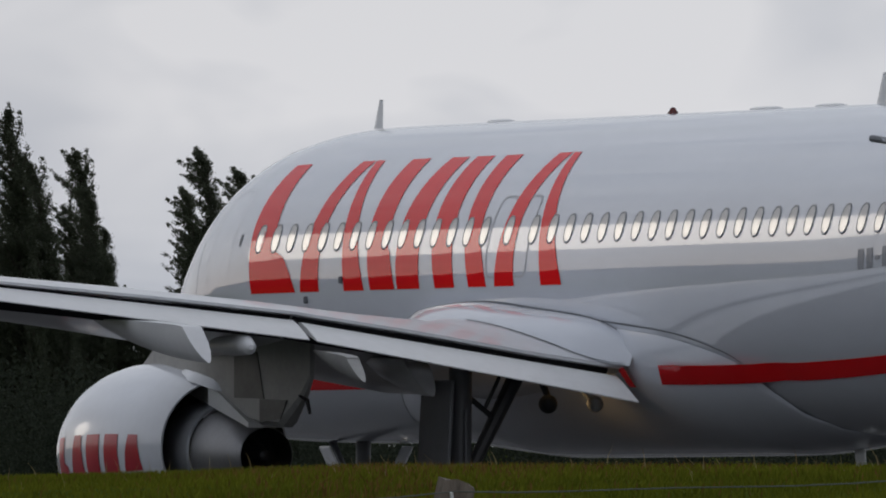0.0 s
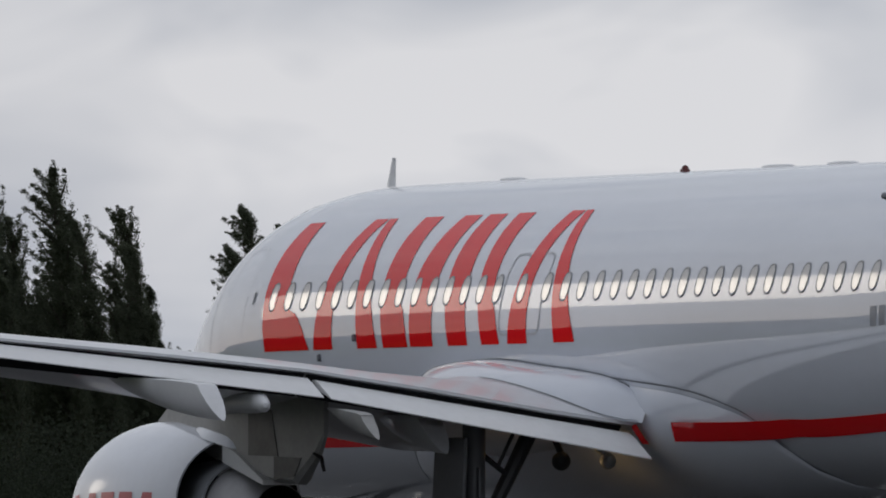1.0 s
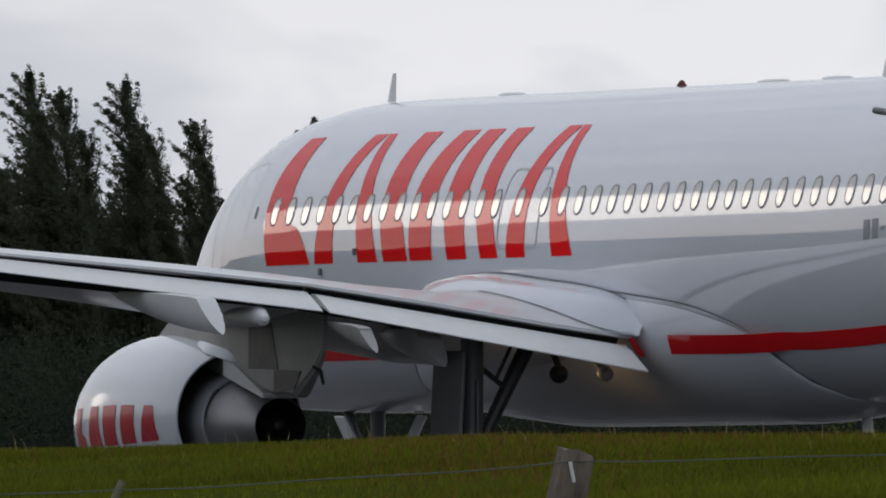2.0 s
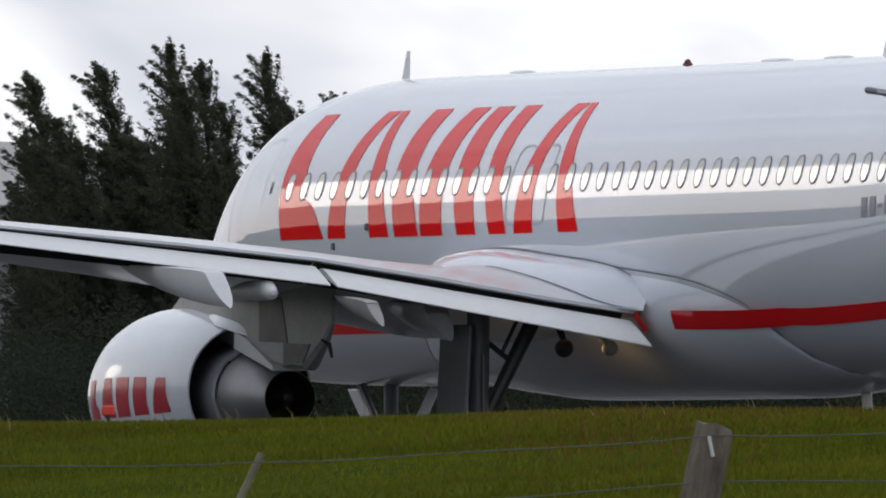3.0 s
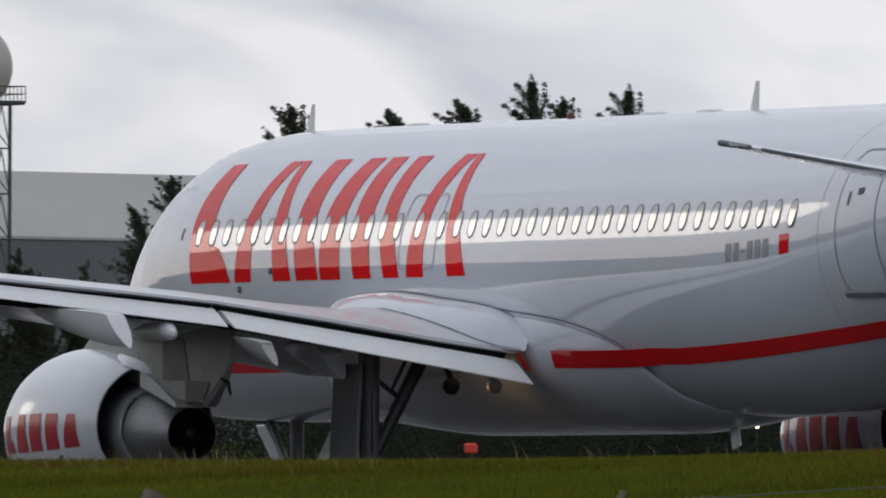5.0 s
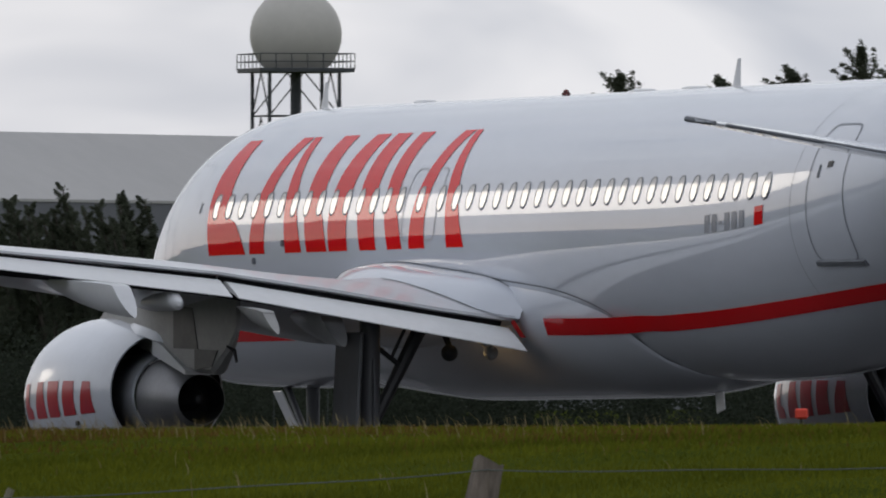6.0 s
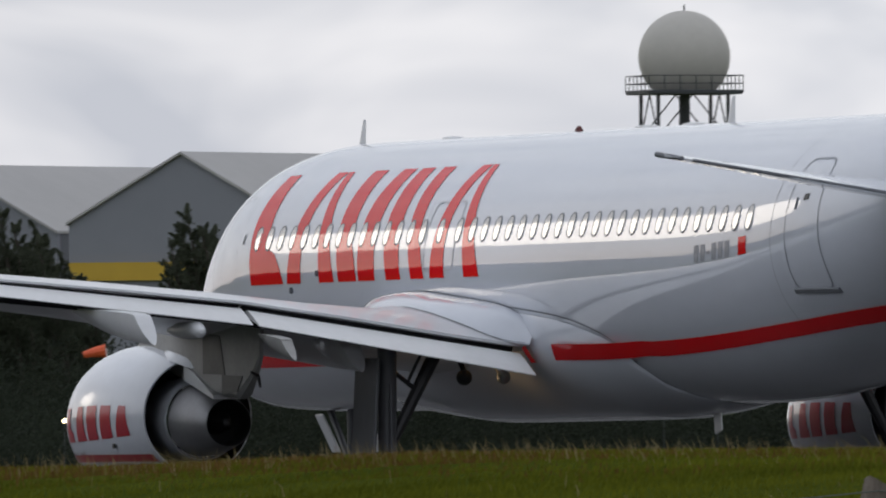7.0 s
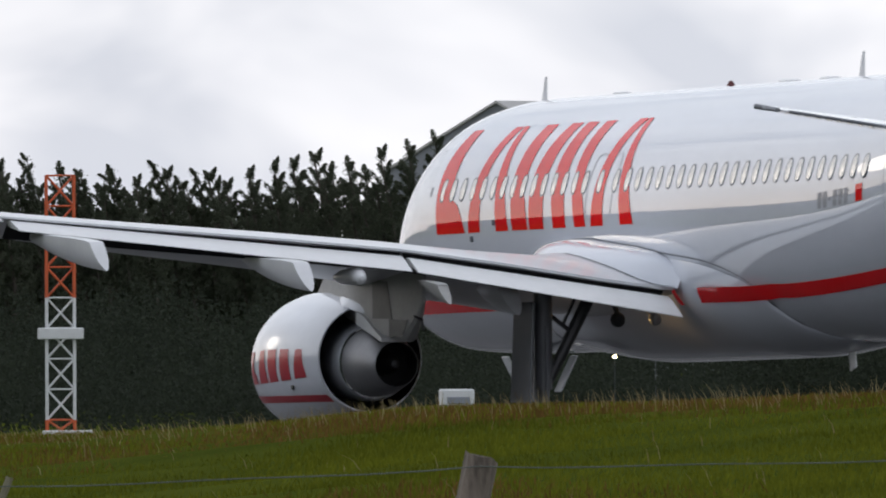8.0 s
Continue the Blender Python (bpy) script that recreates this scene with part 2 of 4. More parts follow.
# ---- airliner ----
# Plane's own space: x forward, y to its left, z up from the wheels' contact.
NOSE = 23.2
TOP = smooth_table([(0, 3.2), (0.5, 3.74), (1, 4.03), (1.6, 4.36), (2.5, 5.0), (3.2, 5.36), (4, 5.62), (5, 5.79), (6.5, 5.88), (8, 5.89), (30, 5.89), (33, 5.82), (36, 5.66), (37.6, 5.5)])
BOT = smooth_table([(0, 3.2), (0.3, 2.76), (0.8, 2.46), (1.5, 2.24), (2.5, 2.05), (4, 2.0), (6, 1.97), (8, 1.965), (23.5, 1.965), (25, 2.0), (27, 2.14), (29, 2.45), (31, 2.92), (33, 3.62), (35, 4.25), (37.6, 4.95)])
WID = smooth_table([(0, 0.02), (0.3, 0.50), (0.8, 0.84), (1.5, 1.15), (2, 1.30), (3, 1.55), (4, 1.74), (5, 1.87), (6.2, 1.96), (7.5, 1.975), (24, 1.975), (27, 1.965), (29.5, 1.90), (31.5, 1.70), (34, 1.18), (36, 0.65), (37.6, 0.25)])


def hull(x, phi, out=0.0, side=1):
    """A point of the fuselage skin at x, phi degrees above the widest line, moved out by some metres."""
    s = NOSE - x
    t, b, w = TOP(s), BOT(s), WID(s)
    c, h = (t + b) / 2, (t - b) / 2
    p = radians(phi)
    n = Vector((0, math.cos(p) / max(w, 0.05), math.sin(p) / max(h, 0.05))).normalized()
    return Vector((x, side * (w * math.cos(p) + out * n.y), c + h * math.sin(p) + out * n.z))


def phi_of(x, z):
    s = NOSE - x
    t, b = TOP(s), BOT(s)
    return math.degrees(math.asin(max(-1, min(1, (z - (t + b) / 2) / ((t - b) / 2)))))


def build_fuselage(plane):
    bm = bmesh.new()
    st = [0.0, 0.05, 0.15, 0.3, 0.5, 0.75] + [1 + 0.25 * k for k in range(26)] + [8 + 1.0 * k for k in range(16)] + [24 + 0.4 * k for k in range(35)]
    skin(bm, [[hull(NOSE - s, 360 * k / 88) for k in range(88)] for s in st])
    recalc(bm)
    return part("fuselage", bm, PAINT, plane, "glossy white fuselage", True)


def decal(bm, left, right, phis, out=0.006, side=1, n=1):
    """A patch of paint on the skin between two edges, each a function of the angle that gives x."""
    rows = []
    for p in phis:
        a, b = left(p), right(p)
        rows.append([bm.verts.new(hull(a + (b - a) * k / n, p, out, side)) for k in range(n + 1)])
    for a, b in zip(rows, rows[1:]):
        for k in range(n):
            bm.faces.new((a[k], a[k + 1], b[k + 1], b[k]))


belly_out = smooth_table([(0.7, 0.0), (1.2, 0.05), (2.4, 0.12), (4.5, 0.18), (9, 0.2), (11.5, 0.12), (14, 0.0)])


def build_livery(plane):
    """Plain slanted red shapes in place of the painted name: x at the foot (front, back), x at the head (front, back), foot fullness."""
    shapes = [
        ((16.79, 15.27), (16.97, 16.44), 0.62, 0.0), ((15.10, 14.47), (14.72, 14.30), 0.0, 0.22), ((13.63, 12.97), (14.26, 13.99), 0.0, 0.22),
        ((12.76, 11.95), (13.06, 12.46), 0.16, 0.0), ((11.86, 11.12), (11.75, 11.18), 0.0, 0.0),
        ((10.62, 9.98), (10.94, 10.36), 0.0, 0.0), ((9.52, 8.95), (9.98, 9.44), 0.16, 0.0),
        ((8.68, 8.05), (8.26, 7.84), 0.0, 0.22), ((7.19, 6.53), (7.80, 7.56), 0.0, 0.22)]
    for side in (1, -1):
        for (f0, f1), (h0, h1), foot, lean in shapes:
            bm = bmesh.new()
            lo, hi = -3.3, 49.4

            def edge(a, b, full, p):
                u = (p - lo) / (hi - lo)
                return a + (b - a) * (u ** 1.3) + full * (1 - max(0.0, 1 - u / 0.3) ** 0.5 if u < 0.3 else 1.0)
            full = foot
            left = lambda p: edge(f0, h0, 0, p) + 0.16 * math.sin(math.pi * (p - lo) / (hi - lo)) * (1 if lean == 0 else 0.2)
            right = lambda p: (edge(f1 + full, h1, 0, p) - full * max(0.0, 1 - (p - lo) / (0.28 * (hi - lo))) ** 0.35 + 0.12 * math.sin(math.pi * (p - lo) / (hi - lo)))
            decal(bm, left, right, [lo + (hi - lo) * k / 24 for k in range(25)], 0.006, side, 2)
            recalc(bm)
            part("red_marking", bm, RED, plane, "plain slanted red paint shape", True)
        # stripe along the lower side, rising at the tail
        for x0, x1 in ((22.4, 11.4), (5.0, 4.80), (4.05, -13.4)):
            bm = bmesh.new()
            rows = []
            for k in range(81):
                x = x0 + (x1 - x0) * k / 80
                lift = 0.0 if x > 1 else 0.0059 * (1 - x) ** 1.95
                lift += 0.09 * max(0.0, min(1.0, x / 4)) if x < 5 else 0.0
                zt, zb = 2.83 + lift, 2.62 + lift + 0.004 * max(0, 1 - x)
                cut = 0.24 * max(0.0, 1 - k / 6) if x0 == 4.05 else 0.0
                rows.append([bm.verts.new(hull(x - cut * j / 4, phi_of(x, zb + (zt - zb) * j / 4), belly_out(x) * (0.93 if x < 4.5 else 1.0) + (0.012 if x < 4.5 else 0.03) if x < 6 else 0.006, side)) for j in range(5)])
            for a, b in zip(rows, rows[1:]):
                for j in range(4):
                    bm.faces.new((a[j], a[j + 1], b[j + 1], b[j]))
            recalc(bm)
            part("red_stripe", bm, RED, plane, "narrow red stripe", True)
        # illegible registration: plain grey bars, and a small red and white flag
        for k, (a, b) in enumerate([(-2.62, -2.80), (-2.88, -3.06), (-3.13, -3.27), (-3.34, -3.52), (-3.60, -3.78), (-3.86, -4.04)]):
            bm = bmesh.new()
            ps = (0.3, 1.7) if k == 2 else (-2.4, 4.6)
            decal(bm, lambda p: a, lambda p: b, [ps[0] + (ps[1] - ps[0]) * j / 3 for j in range(4)], 0.006, side)
            recalc(bm)
            part("registration_bar", bm, GREY_MARK, plane, "grey painted bar")
        bm = bmesh.new()
        decal(bm, lambda p: -4.40, lambda p: -4.70, [-2.7, -0.1, 2.5, 5.0], 0.006, side)
        recalc(bm)
        part("flag_marking", bm, RED, plane, "small red flag patch")


def outline(bm, x0, x1, p0, p1, width, side=1, round_=0.12, out=0.005):
    """A thin frame line painted or cut round a door or hatch."""
    xc, hx, pc, hp = (x0 + x1) / 2, abs(x1 - x0) / 2, (p0 + p1) / 2, abs(p1 - p0) / 2
    n, rings = 48, ([], [])
    for k in range(n):
        a = k * math.tau / n
        c, s = math.cos(a), math.sin(a)
        q = (abs(c) ** 5 + abs(s) ** 5) ** (-1 / 5)
        for ring, g in zip(rings, (0.0, width)):
            ring.append(bm.verts.new(hull(xc + (hx - g) * q * c, pc + (hp - g * 28) * q * s, out, side)))
    for k in range(n):
        j = (k + 1) % n
        bm.faces.new((rings[0][k], rings[0][j], rings[1][j], rings[1][k]))


def build_windows(plane):
    zw = phi_of(7, 4.485)
    xs = [7.0 - 0.533 * k for k in range(23)] + [9.19 + 0.533 * k for k in range(15)] + [8.40, 7.60]
    for side in (1, -1):
        base = hull(0, zw, 0.004, side)
        up = (hull(0, zw + 4, 0.004, side) - hull(0, zw - 4, 0.004, side)).normalized()
        fwd = Vector((1, 0, 0))
        nrm = (hull(0, zw, 1, side) - hull(0, zw, 0, side)).normalized()
        n = 20

        def oval(w, h, off):
            pts = []
            for k in range(n):
                a = k * math.tau / n
                c, s = math.cos(a), math.sin(a)
                q = (abs(c) ** 2.6 + abs(s) ** 2.6) ** (-1 / 2.6)
                v = h * q * s
                pts.append(fwd * (w * q * c) + up * v + nrm * (off - v * v / 3.9))
            return pts
        bm = bmesh.new()
        rings = skin(bm, [oval(0.107 * f, 0.162 * f, 0.003) for f in (1, 0.75, 0.5, 0.25)], caps=False)
        bm.faces.new(rings[-1])
        for f in bm.faces:
            f.smooth = True
        recalc(bm)
        pane_me = bpy.data.meshes.new("cabin_window")
        bm.to_mesh(pane_me)
        bm.free()
        pane_me.materials.append(PANE)
        bm = bmesh.new()
        skin(bm, [oval(0.128, 0.190, 0.0), oval(0.122, 0.183, 0.008), oval(0.107, 0.162, 0.003)], caps=False)
        recalc(bm)
        rim_me = bpy.data.meshes.new("window_rim")
        bm.to_mesh(rim_me)
        bm.free()
        rim_me.materials.append(RIM)
        for x in xs:
            w = new("cabin_window", pane_me)
            w.parent, w.location = plane, hull(x, phi_of(x, 4.485), 0.004, side)
            r = new("window_rim", rim_me)
            r.parent = w
        for x0, x1, p0, p1, nm in ((9.0, 8.45, -0.5, 30, "exit_outline"), (8.18, 7.66, -0.5, 30, "exit_outline"), (18.75, 17.72, -12, 40, "door_mark")):
            bm = bmesh.new()
            outline(bm, x0, x1, p0, p1, 0.010 if nm == "door_mark" else 0.03, side)
            recalc(bm)
            part(nm, bm, EXIT_MARK, plane)
        # aft door with its threshold plate, window and handle recess
        def on_door(x, z, out=0.006):
            return hull(x, phi_of(x, z), out, side)

        def frame_line(w):
            pts = []
            for k in range(64):
                a = k * math.tau / 64
                c, s = math.cos(a), math.sin(a)
                q = (abs(c) ** 7 + abs(s) ** 7) ** (-1 / 7)
                pts.append(on_door(-6.70 + (0.57 - w) * q * c, 4.36 + (0.90 - w) * q * s))
            return pts
        bm = bmesh.new()
        outer, inner = [[bm.verts.new(p) for p in frame_line(w)] for w in (0.0, 0.022)]
        for k in range(64):
            bm.faces.new((outer[k], outer[k - 1], inner[k - 1], inner[k]))
        part("door_outline", recalc(bm), GREY_MARK, plane)
        bm = bmesh.new()
        skin(bm, [[on_door(-6.1 - 1.2 * k / 8, z, o) for z, o in ((3.42, 0.0), (3.43, 0.03), (3.485, 0.03), (3.495, 0.0))] for k in range(9)])
        part("door_threshold", recalc(bm), SEAM, plane, "dark door threshold")
        bm = bmesh.new()
        decal(bm, lambda p: -6.68, lambda p: -6.84, [phi_of(-6.9, z) for z in (4.70, 4.72, 4.78)], 0.008, side)
        recalc(bm)
        part("door_window", bm, BLACK, plane)
        bm = bmesh.new()
        decal(bm, lambda p: -6.42, lambda p: -6.48, [phi_of(-6.9, z) for z in (4.60, 4.68, 4.76)], 0.008, side)
        recalc(bm)
        part("door_handle", bm, SEAM, plane)
        bm = bmesh.new()
        decal(bm, lambda p: 17.44, lambda p: 17.38, [phi_of(17.4, z) for z in (4.41, 4.46, 4.51, 4.56)], 0.008, side)
        recalc(bm)
        part("door_window", bm, SEAM, plane, "small dark door window")
        # frame joints across the skin
        for x in (19.3, -5.6):
            bm = bmesh.new()
            decal(bm, lambda p: x, lambda p: x - 0.012, [-50 + 4 * k for k in range(35)], 0.003, side)
            recalc(bm)
            part("skin_joint", bm, GREY_MARK if x < 15 else SEAM, plane)
        # small probes
        for x, z in ((14.9, 3.72), (13.7, 3.95)):
            bm = bmesh.new()
            box(bm, (0.05, 0.05, 0.09), Matrix.Translation(hull(x, phi_of(x, z), 0.02, side)), 0.012)
            part("probe", bm, SEAM, plane)


# wing stations: y, leading x, leading z, trailing x, trailing z, thickness
WING = [(0.8, 11.9, 2.9, 4.95, 2.66, 0.150), (1.95, 11.35, 2.93, 4.92, 2.83, 0.150), (3.0, 10.45, 2.83, 4.86, 2.975, 0.142), (4.5, 9.68, 2.96, 4.80, 3.215, 0.130), (6.1, 8.85, 3.19, 4.74, 3.44, 0.118),
        (8.0, 7.90, 3.39, 4.22, 3.60, 0.112), (10.5, 6.62, 3.62, 3.52, 3.785, 0.108), (12.8, 5.42, 3.86, 2.90, 3.965, 0.106), (15.0, 4.3, 4.12, 2.30, 4.18, 0.105), (16.9, 3.3, 4.36, 1.80, 4.39, 0.10)]


def wing_at(y):
    for a, b in zip(WING, WING[1:]):
        if y <= b[0]:
            t = (y - a[0]) / (b[0] - a[0])
            return [p + (q - p) * t for p, q in zip(a, b)]
    return list(WING[-1])


def foil(y, side, n=22):
    _, lx, lz, tx, tz, th = wing_at(y)
    c = lx - tx
    up, lo = [], []
    for k in range(n + 1):
        u = 0.5 - 0.5 * math.cos(math.pi * k / n)
        half = 5 * th * (0.2969 * u**0.5 - 0.126 * u - 0.3516 * u * u + 0.2843 * u**3 - 0.1015 * u**4)
        camber = 0.018 * 4 * u * (1 - u)
        x, z = lx - u * c, lz + (tz - lz) * u
        up.append((x, side * y, z + c * (camber + half) + 0.012))
        lo.append((x, side * y, z + c * (camber - half) - 0.012))
    return up + lo[::-1]


def wing_top(x, y):
    """Height of the wing's upper skin."""
    _, lx, lz, tx, tz, th = wing_at(y)
    c = lx - tx
    u = min(1.0, max(0.0, (lx - x) / c))
    half = 5 * th * (0.2969 * u**0.5 - 0.126 * u - 0.3516 * u * u + 0.2843 * u**3 - 0.1015 * u**4)
    return lz + (tz - lz) * u + c * (0.072 * u * (1 - u) + half) + 0.012


# flap stations: y, nose x, nose z, trailing x, trailing z
FLAP_IN = [(1.95, 5.0, 2.69, 4.14, 2.395), (6.02, 4.82, 3.31, 4.18, 3.10)]
FLAP_OUT = [(6.12, 4.82, 3.335, 4.16, 3.115), (12.62, 3.08, 3.885, 2.42, 3.755)]


def build_flap(parent, rows, side, name):
    bm = bmesh.new()
    rings = []
    for y, nx, nz, tx, tz in rows:
        ring = []
        c = math.hypot(nx - tx, nz - tz)
        d = Vector((tx - nx, 0, tz - nz)).normalized()
        up = Vector((d.z, 0, -d.x))
        if up.z < 0:
            up = -up
        for u, h in ((0, 0), (0.04, 0.05), (0.15, 0.085), (0.4, 0.08), (0.8, 0.035), (1, 0.008), (1, -0.012), (0.7, -0.03), (0.3, -0.07), (0.08, -0.06)):
            p = Vector((nx, side * y, nz)) + d * (u * c) + up * (h * c * 0.9)
            ring.append(p)
        rings.append(ring)
    skin(bm, rings)
    recalc(bm)
    return part(name, bm, FLAP_GREY, parent, "pale grey lowered flap", True)


def build_fairing(parent, y, x0, x1, z0, z1, w, h, side, label="", mat=WING_GREY):
    """A keel-shaped flap track fairing that deepens aft and ends in a raked V-shaped transom."""
    bm = bmesh.new()
    rings = []
    sect = [(-1, 0.12), (-1, -0.12), (-0.93, -0.38), (-0.72, -0.66), (-0.4, -0.88), (-0.1, -1), (0.1, -1), (0.4, -0.88), (0.72, -0.66), (0.93, -0.38), (1, -0.12), (1, 0.12)]
    for k in range(15):
        u = k / 14
        f = 0.06 + 0.94 * math.sin(math.pi * 0.5 * u ** 0.85)
        g = min(1.0, 0.1 + 1.25 * math.sin(math.pi * 0.5 * min(1, u / 0.8))) * (1 - 0.12 * max(0, u - 0.8) / 0.2)
        rake = 0.5 * u ** 5
        x, z = x0 + (x1 - x0) * u, z0 + (z1 - z0) * u
        rings.append([(x + rake * (1 + d) * min(1, h / 0.36), side * y + w * min(1, g) * c, z + h * f * d) for c, d in sect])
    skin(bm, rings)
    recalc(bm)
    return part("flap_track_fairing", bm, mat, parent, label, True)


def build_wing(plane, side):
    bm = bmesh.new()
    ys = [0.8, 1.95, 3, 4.5, 6.1, 7, 8, 9.2, 10.5, 11.6, 12.8, 15, 16.9]
    skin(bm, [foil(y, side) for y in ys])
    recalc(bm)
    wing = part("wing", bm, WING_GREY, plane, "pale grey swept wing with lowered flaps", True)
    # blended tip fence
    bm = bmesh.new()
    box(bm, (1.5, 0.06, 1.3), pose(2.2, side * 16.9, 4.6), 0.02)
    part("wing_tip_fence", bm, PAINT, wing)
    # near-black sheets that paint the shade in the cove ahead of the flaps
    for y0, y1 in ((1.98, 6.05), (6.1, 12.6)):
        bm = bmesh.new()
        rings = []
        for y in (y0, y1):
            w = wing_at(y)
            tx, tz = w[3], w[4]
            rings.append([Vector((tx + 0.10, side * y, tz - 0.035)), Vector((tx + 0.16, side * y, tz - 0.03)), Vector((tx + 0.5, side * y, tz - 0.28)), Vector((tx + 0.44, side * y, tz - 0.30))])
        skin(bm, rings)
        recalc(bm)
        part("flap_cove_shade", bm, COVE_SHADE, wing, "near-black sheet painted as the shade ahead of the flap")
    build_flap(wing, FLAP_IN, side, "inner_flap")
    build_flap(wing, FLAP_OUT, side, "outer_flap")
    # spoiler panel joints on the upper surface, and the aileron
    bm = bmesh.new()
    rings = []
    for y in (12.85, 16.2):
        w = wing_at(y)
        rings.append([(w[3] + 0.02, side * y, w[4] + 0.02), (w[3] - 0.42, side * y, w[4] - 0.06), (w[3] - 0.42, side * y, w[4] - 0.085), (w[3] + 0.02, side * y, w[4] - 0.06)])
    skin(bm, rings)
    recalc(bm)
    part("aileron", bm, WING_GREY, wing)
    for y, x0, x1, z0, z1, w, h in ((12.15, 3.9, -0.6, 3.74, 3.50, 0.12, 0.38), (8.55, 4.9, 1.15, 3.36, 3.19, 0.135, 0.38), (4.25, 7.2, 4.95, 2.94, 2.84, 0.16, 0.38), (5.9, 4.6, 2.96, 3.0, 2.86, 0.085, 0.25)):
        build_fairing(wing, y, x0, x1, z0, z1, w, h, side, mat=PYLON if y == 5.9 else WING_GREY)
    bm = bmesh.new()
    skin(bm, [[(x, side * 7.0 + r * math.cos(a * math.tau / 16), 3.05 + r * math.sin(a * math.tau / 16) - (0.03 if x < 4 else 0)) for a in range(16)] for x, r in ((5.2, 0.05), (4.8, 0.11), (4.3, 0.125), (4.0, 0.12), (3.86, 0.085), (3.8, 0.03))])
    part("actuator_pod", recalc(bm), WING_GREY, wing, "", True)
    return wing


def build_belly(plane):
    """The wing-to-body fairing with its bulging sides and tapering tail."""
    bm = bmesh.new()
    rings = []
    top = smooth_table([(0.7, 2.0), (1.0, 2.12), (1.3, 2.5), (1.7, 2.85), (2.4, 3.04), (3.4, 3.20), (4.8, 3.31), (7.0, 3.45), (9.2, 3.50), (11.0, 3.38), (12.2, 3.0), (13.2, 2.5), (14, 2.1)])
    out = belly_out
    for k in range(61):
        x = 0.7 + 13.3 * k / 60
        zt = top(x)
        o = out(x)
        ring = []
        for j in range(33):
            f = j / 32
            p_top = phi_of(x, zt)
            phi = p_top + (-180 - 2 * p_top) * f
            edge = math.sin(math.pi * f) ** 0.35
            q = hull(x, phi, o * edge * max(0.12, abs(math.cos(radians(phi)))) - 0.012 * (1 - edge))
            low = -0.18 * min(1, o / 0.15) * max(0, -math.sin(radians(phi)))
            ring.append(q + Vector((0, 0, low)))
        rings.append(ring)
    skin(bm, rings, closed=False)
    recalc(bm)
    part("belly_fairing", bm, PAINT, plane, "white wing-root and belly fairing", True)
    for side in (1, -1):
        ft = smooth_table([(4.6, 2.98), (4.8, 3.14), (5.1, 3.28), (5.75, 3.40), (7.4, 3.53), (9.2, 3.63), (10.6, 3.59), (11.4, 3.47), (11.9, 3.24), (12.1, 3.0)])
        fy = smooth_table([(4.6, 1.88), (4.8, 2.02), (5.25, 2.34), (7.5, 2.60), (9.2, 2.55), (11.2, 2.3), (12.1, 2.0)])
        fz = lambda x: wing_top(x, fy(x)) - 0.012
        bm = bmesh.new()
        rows = []
        for k in range(41):
            x = 4.6 + 7.5 * k / 40
            a = hull(x, phi_of(x, ft(x)), -0.01, side)
            c = Vector((x, side * fy(x), fz(x)))
            m = Vector((x, a.y + (c.y - a.y) * 0.8, a.z + 0.03))
            rows.append([bm.verts.new(a.lerp(m, u).lerp(m.lerp(c, u), u)) for u in [j / 10 for j in range(11)]])
        for a, b in zip(rows, rows[1:]):
            for j in range(10):
                bm.faces.new((a[j], a[j + 1], b[j + 1], b[j]))
        part("wing_fillet", recalc(bm), PAINT, plane, "glossy white wing-root fillet", True)
        bm = bmesh.new()
        rows = [[bm.verts.new((4.65 + 3.4 * k / 20, side * (fy(4.65 + 3.4 * k / 20) + g), fz(4.65 + 3.4 * k / 20) + 0.024)) for g in (-0.01, 0.03)] for k in range(21)]
        for a, b in zip(rows, rows[1:]):
            bm.faces.new((a[0], a[1], b[1], b[0]))
        part("fillet_seal", recalc(bm), SEAM, plane)
        bm = bmesh.new()
        xs = [4.85 + 7.2 * k / 40 for k in range(41)]
        rows = [[bm.verts.new(hull(x, phi_of(x, ft(x)) + g, 0.012, side)) for g in (-0.1, 0.55)] for x in xs]
        for a, b in zip(rows, rows[1:]):
            bm.faces.new((a[0], a[1], b[1], b[0]))
        part("fillet_edge", recalc(bm), SEAM, plane, "thin dark edge of the fillet")
    # dark sealing line along the fairing's upper edge
    for side in (1, -1):
        bm = bmesh.new()
        rows = []
        for k in range(61):
            x = 0.7 + 13.3 * k / 60
            z = top(x)
            rows.append([bm.verts.new(hull(x, phi_of(x, z) + g, 0.008, side)) for g in (0.1, 0.75)])
        for a, b in zip(rows, rows[1:]):
            bm.faces.new((a[0], a[1], b[1], b[0]))
        recalc(bm)
        part("fairing_seal", bm, SEAM, plane, "thin dark sealing line")


COWL_R = smooth_table([(7.85, 0.81), (8.1, 0.86), (8.4, 0.91), (8.8, 0.97), (9.2, 1.02), (9.6, 1.05), (10.0, 1.06), (10.3, 1.055), (10.6, 1.03), (10.85, 0.985), (11.0, 0.93)])
COWL_Z = smooth_table([(7.85, 1.87), (9.0, 1.86), (10.3, 1.83), (11.0, 1.80)])


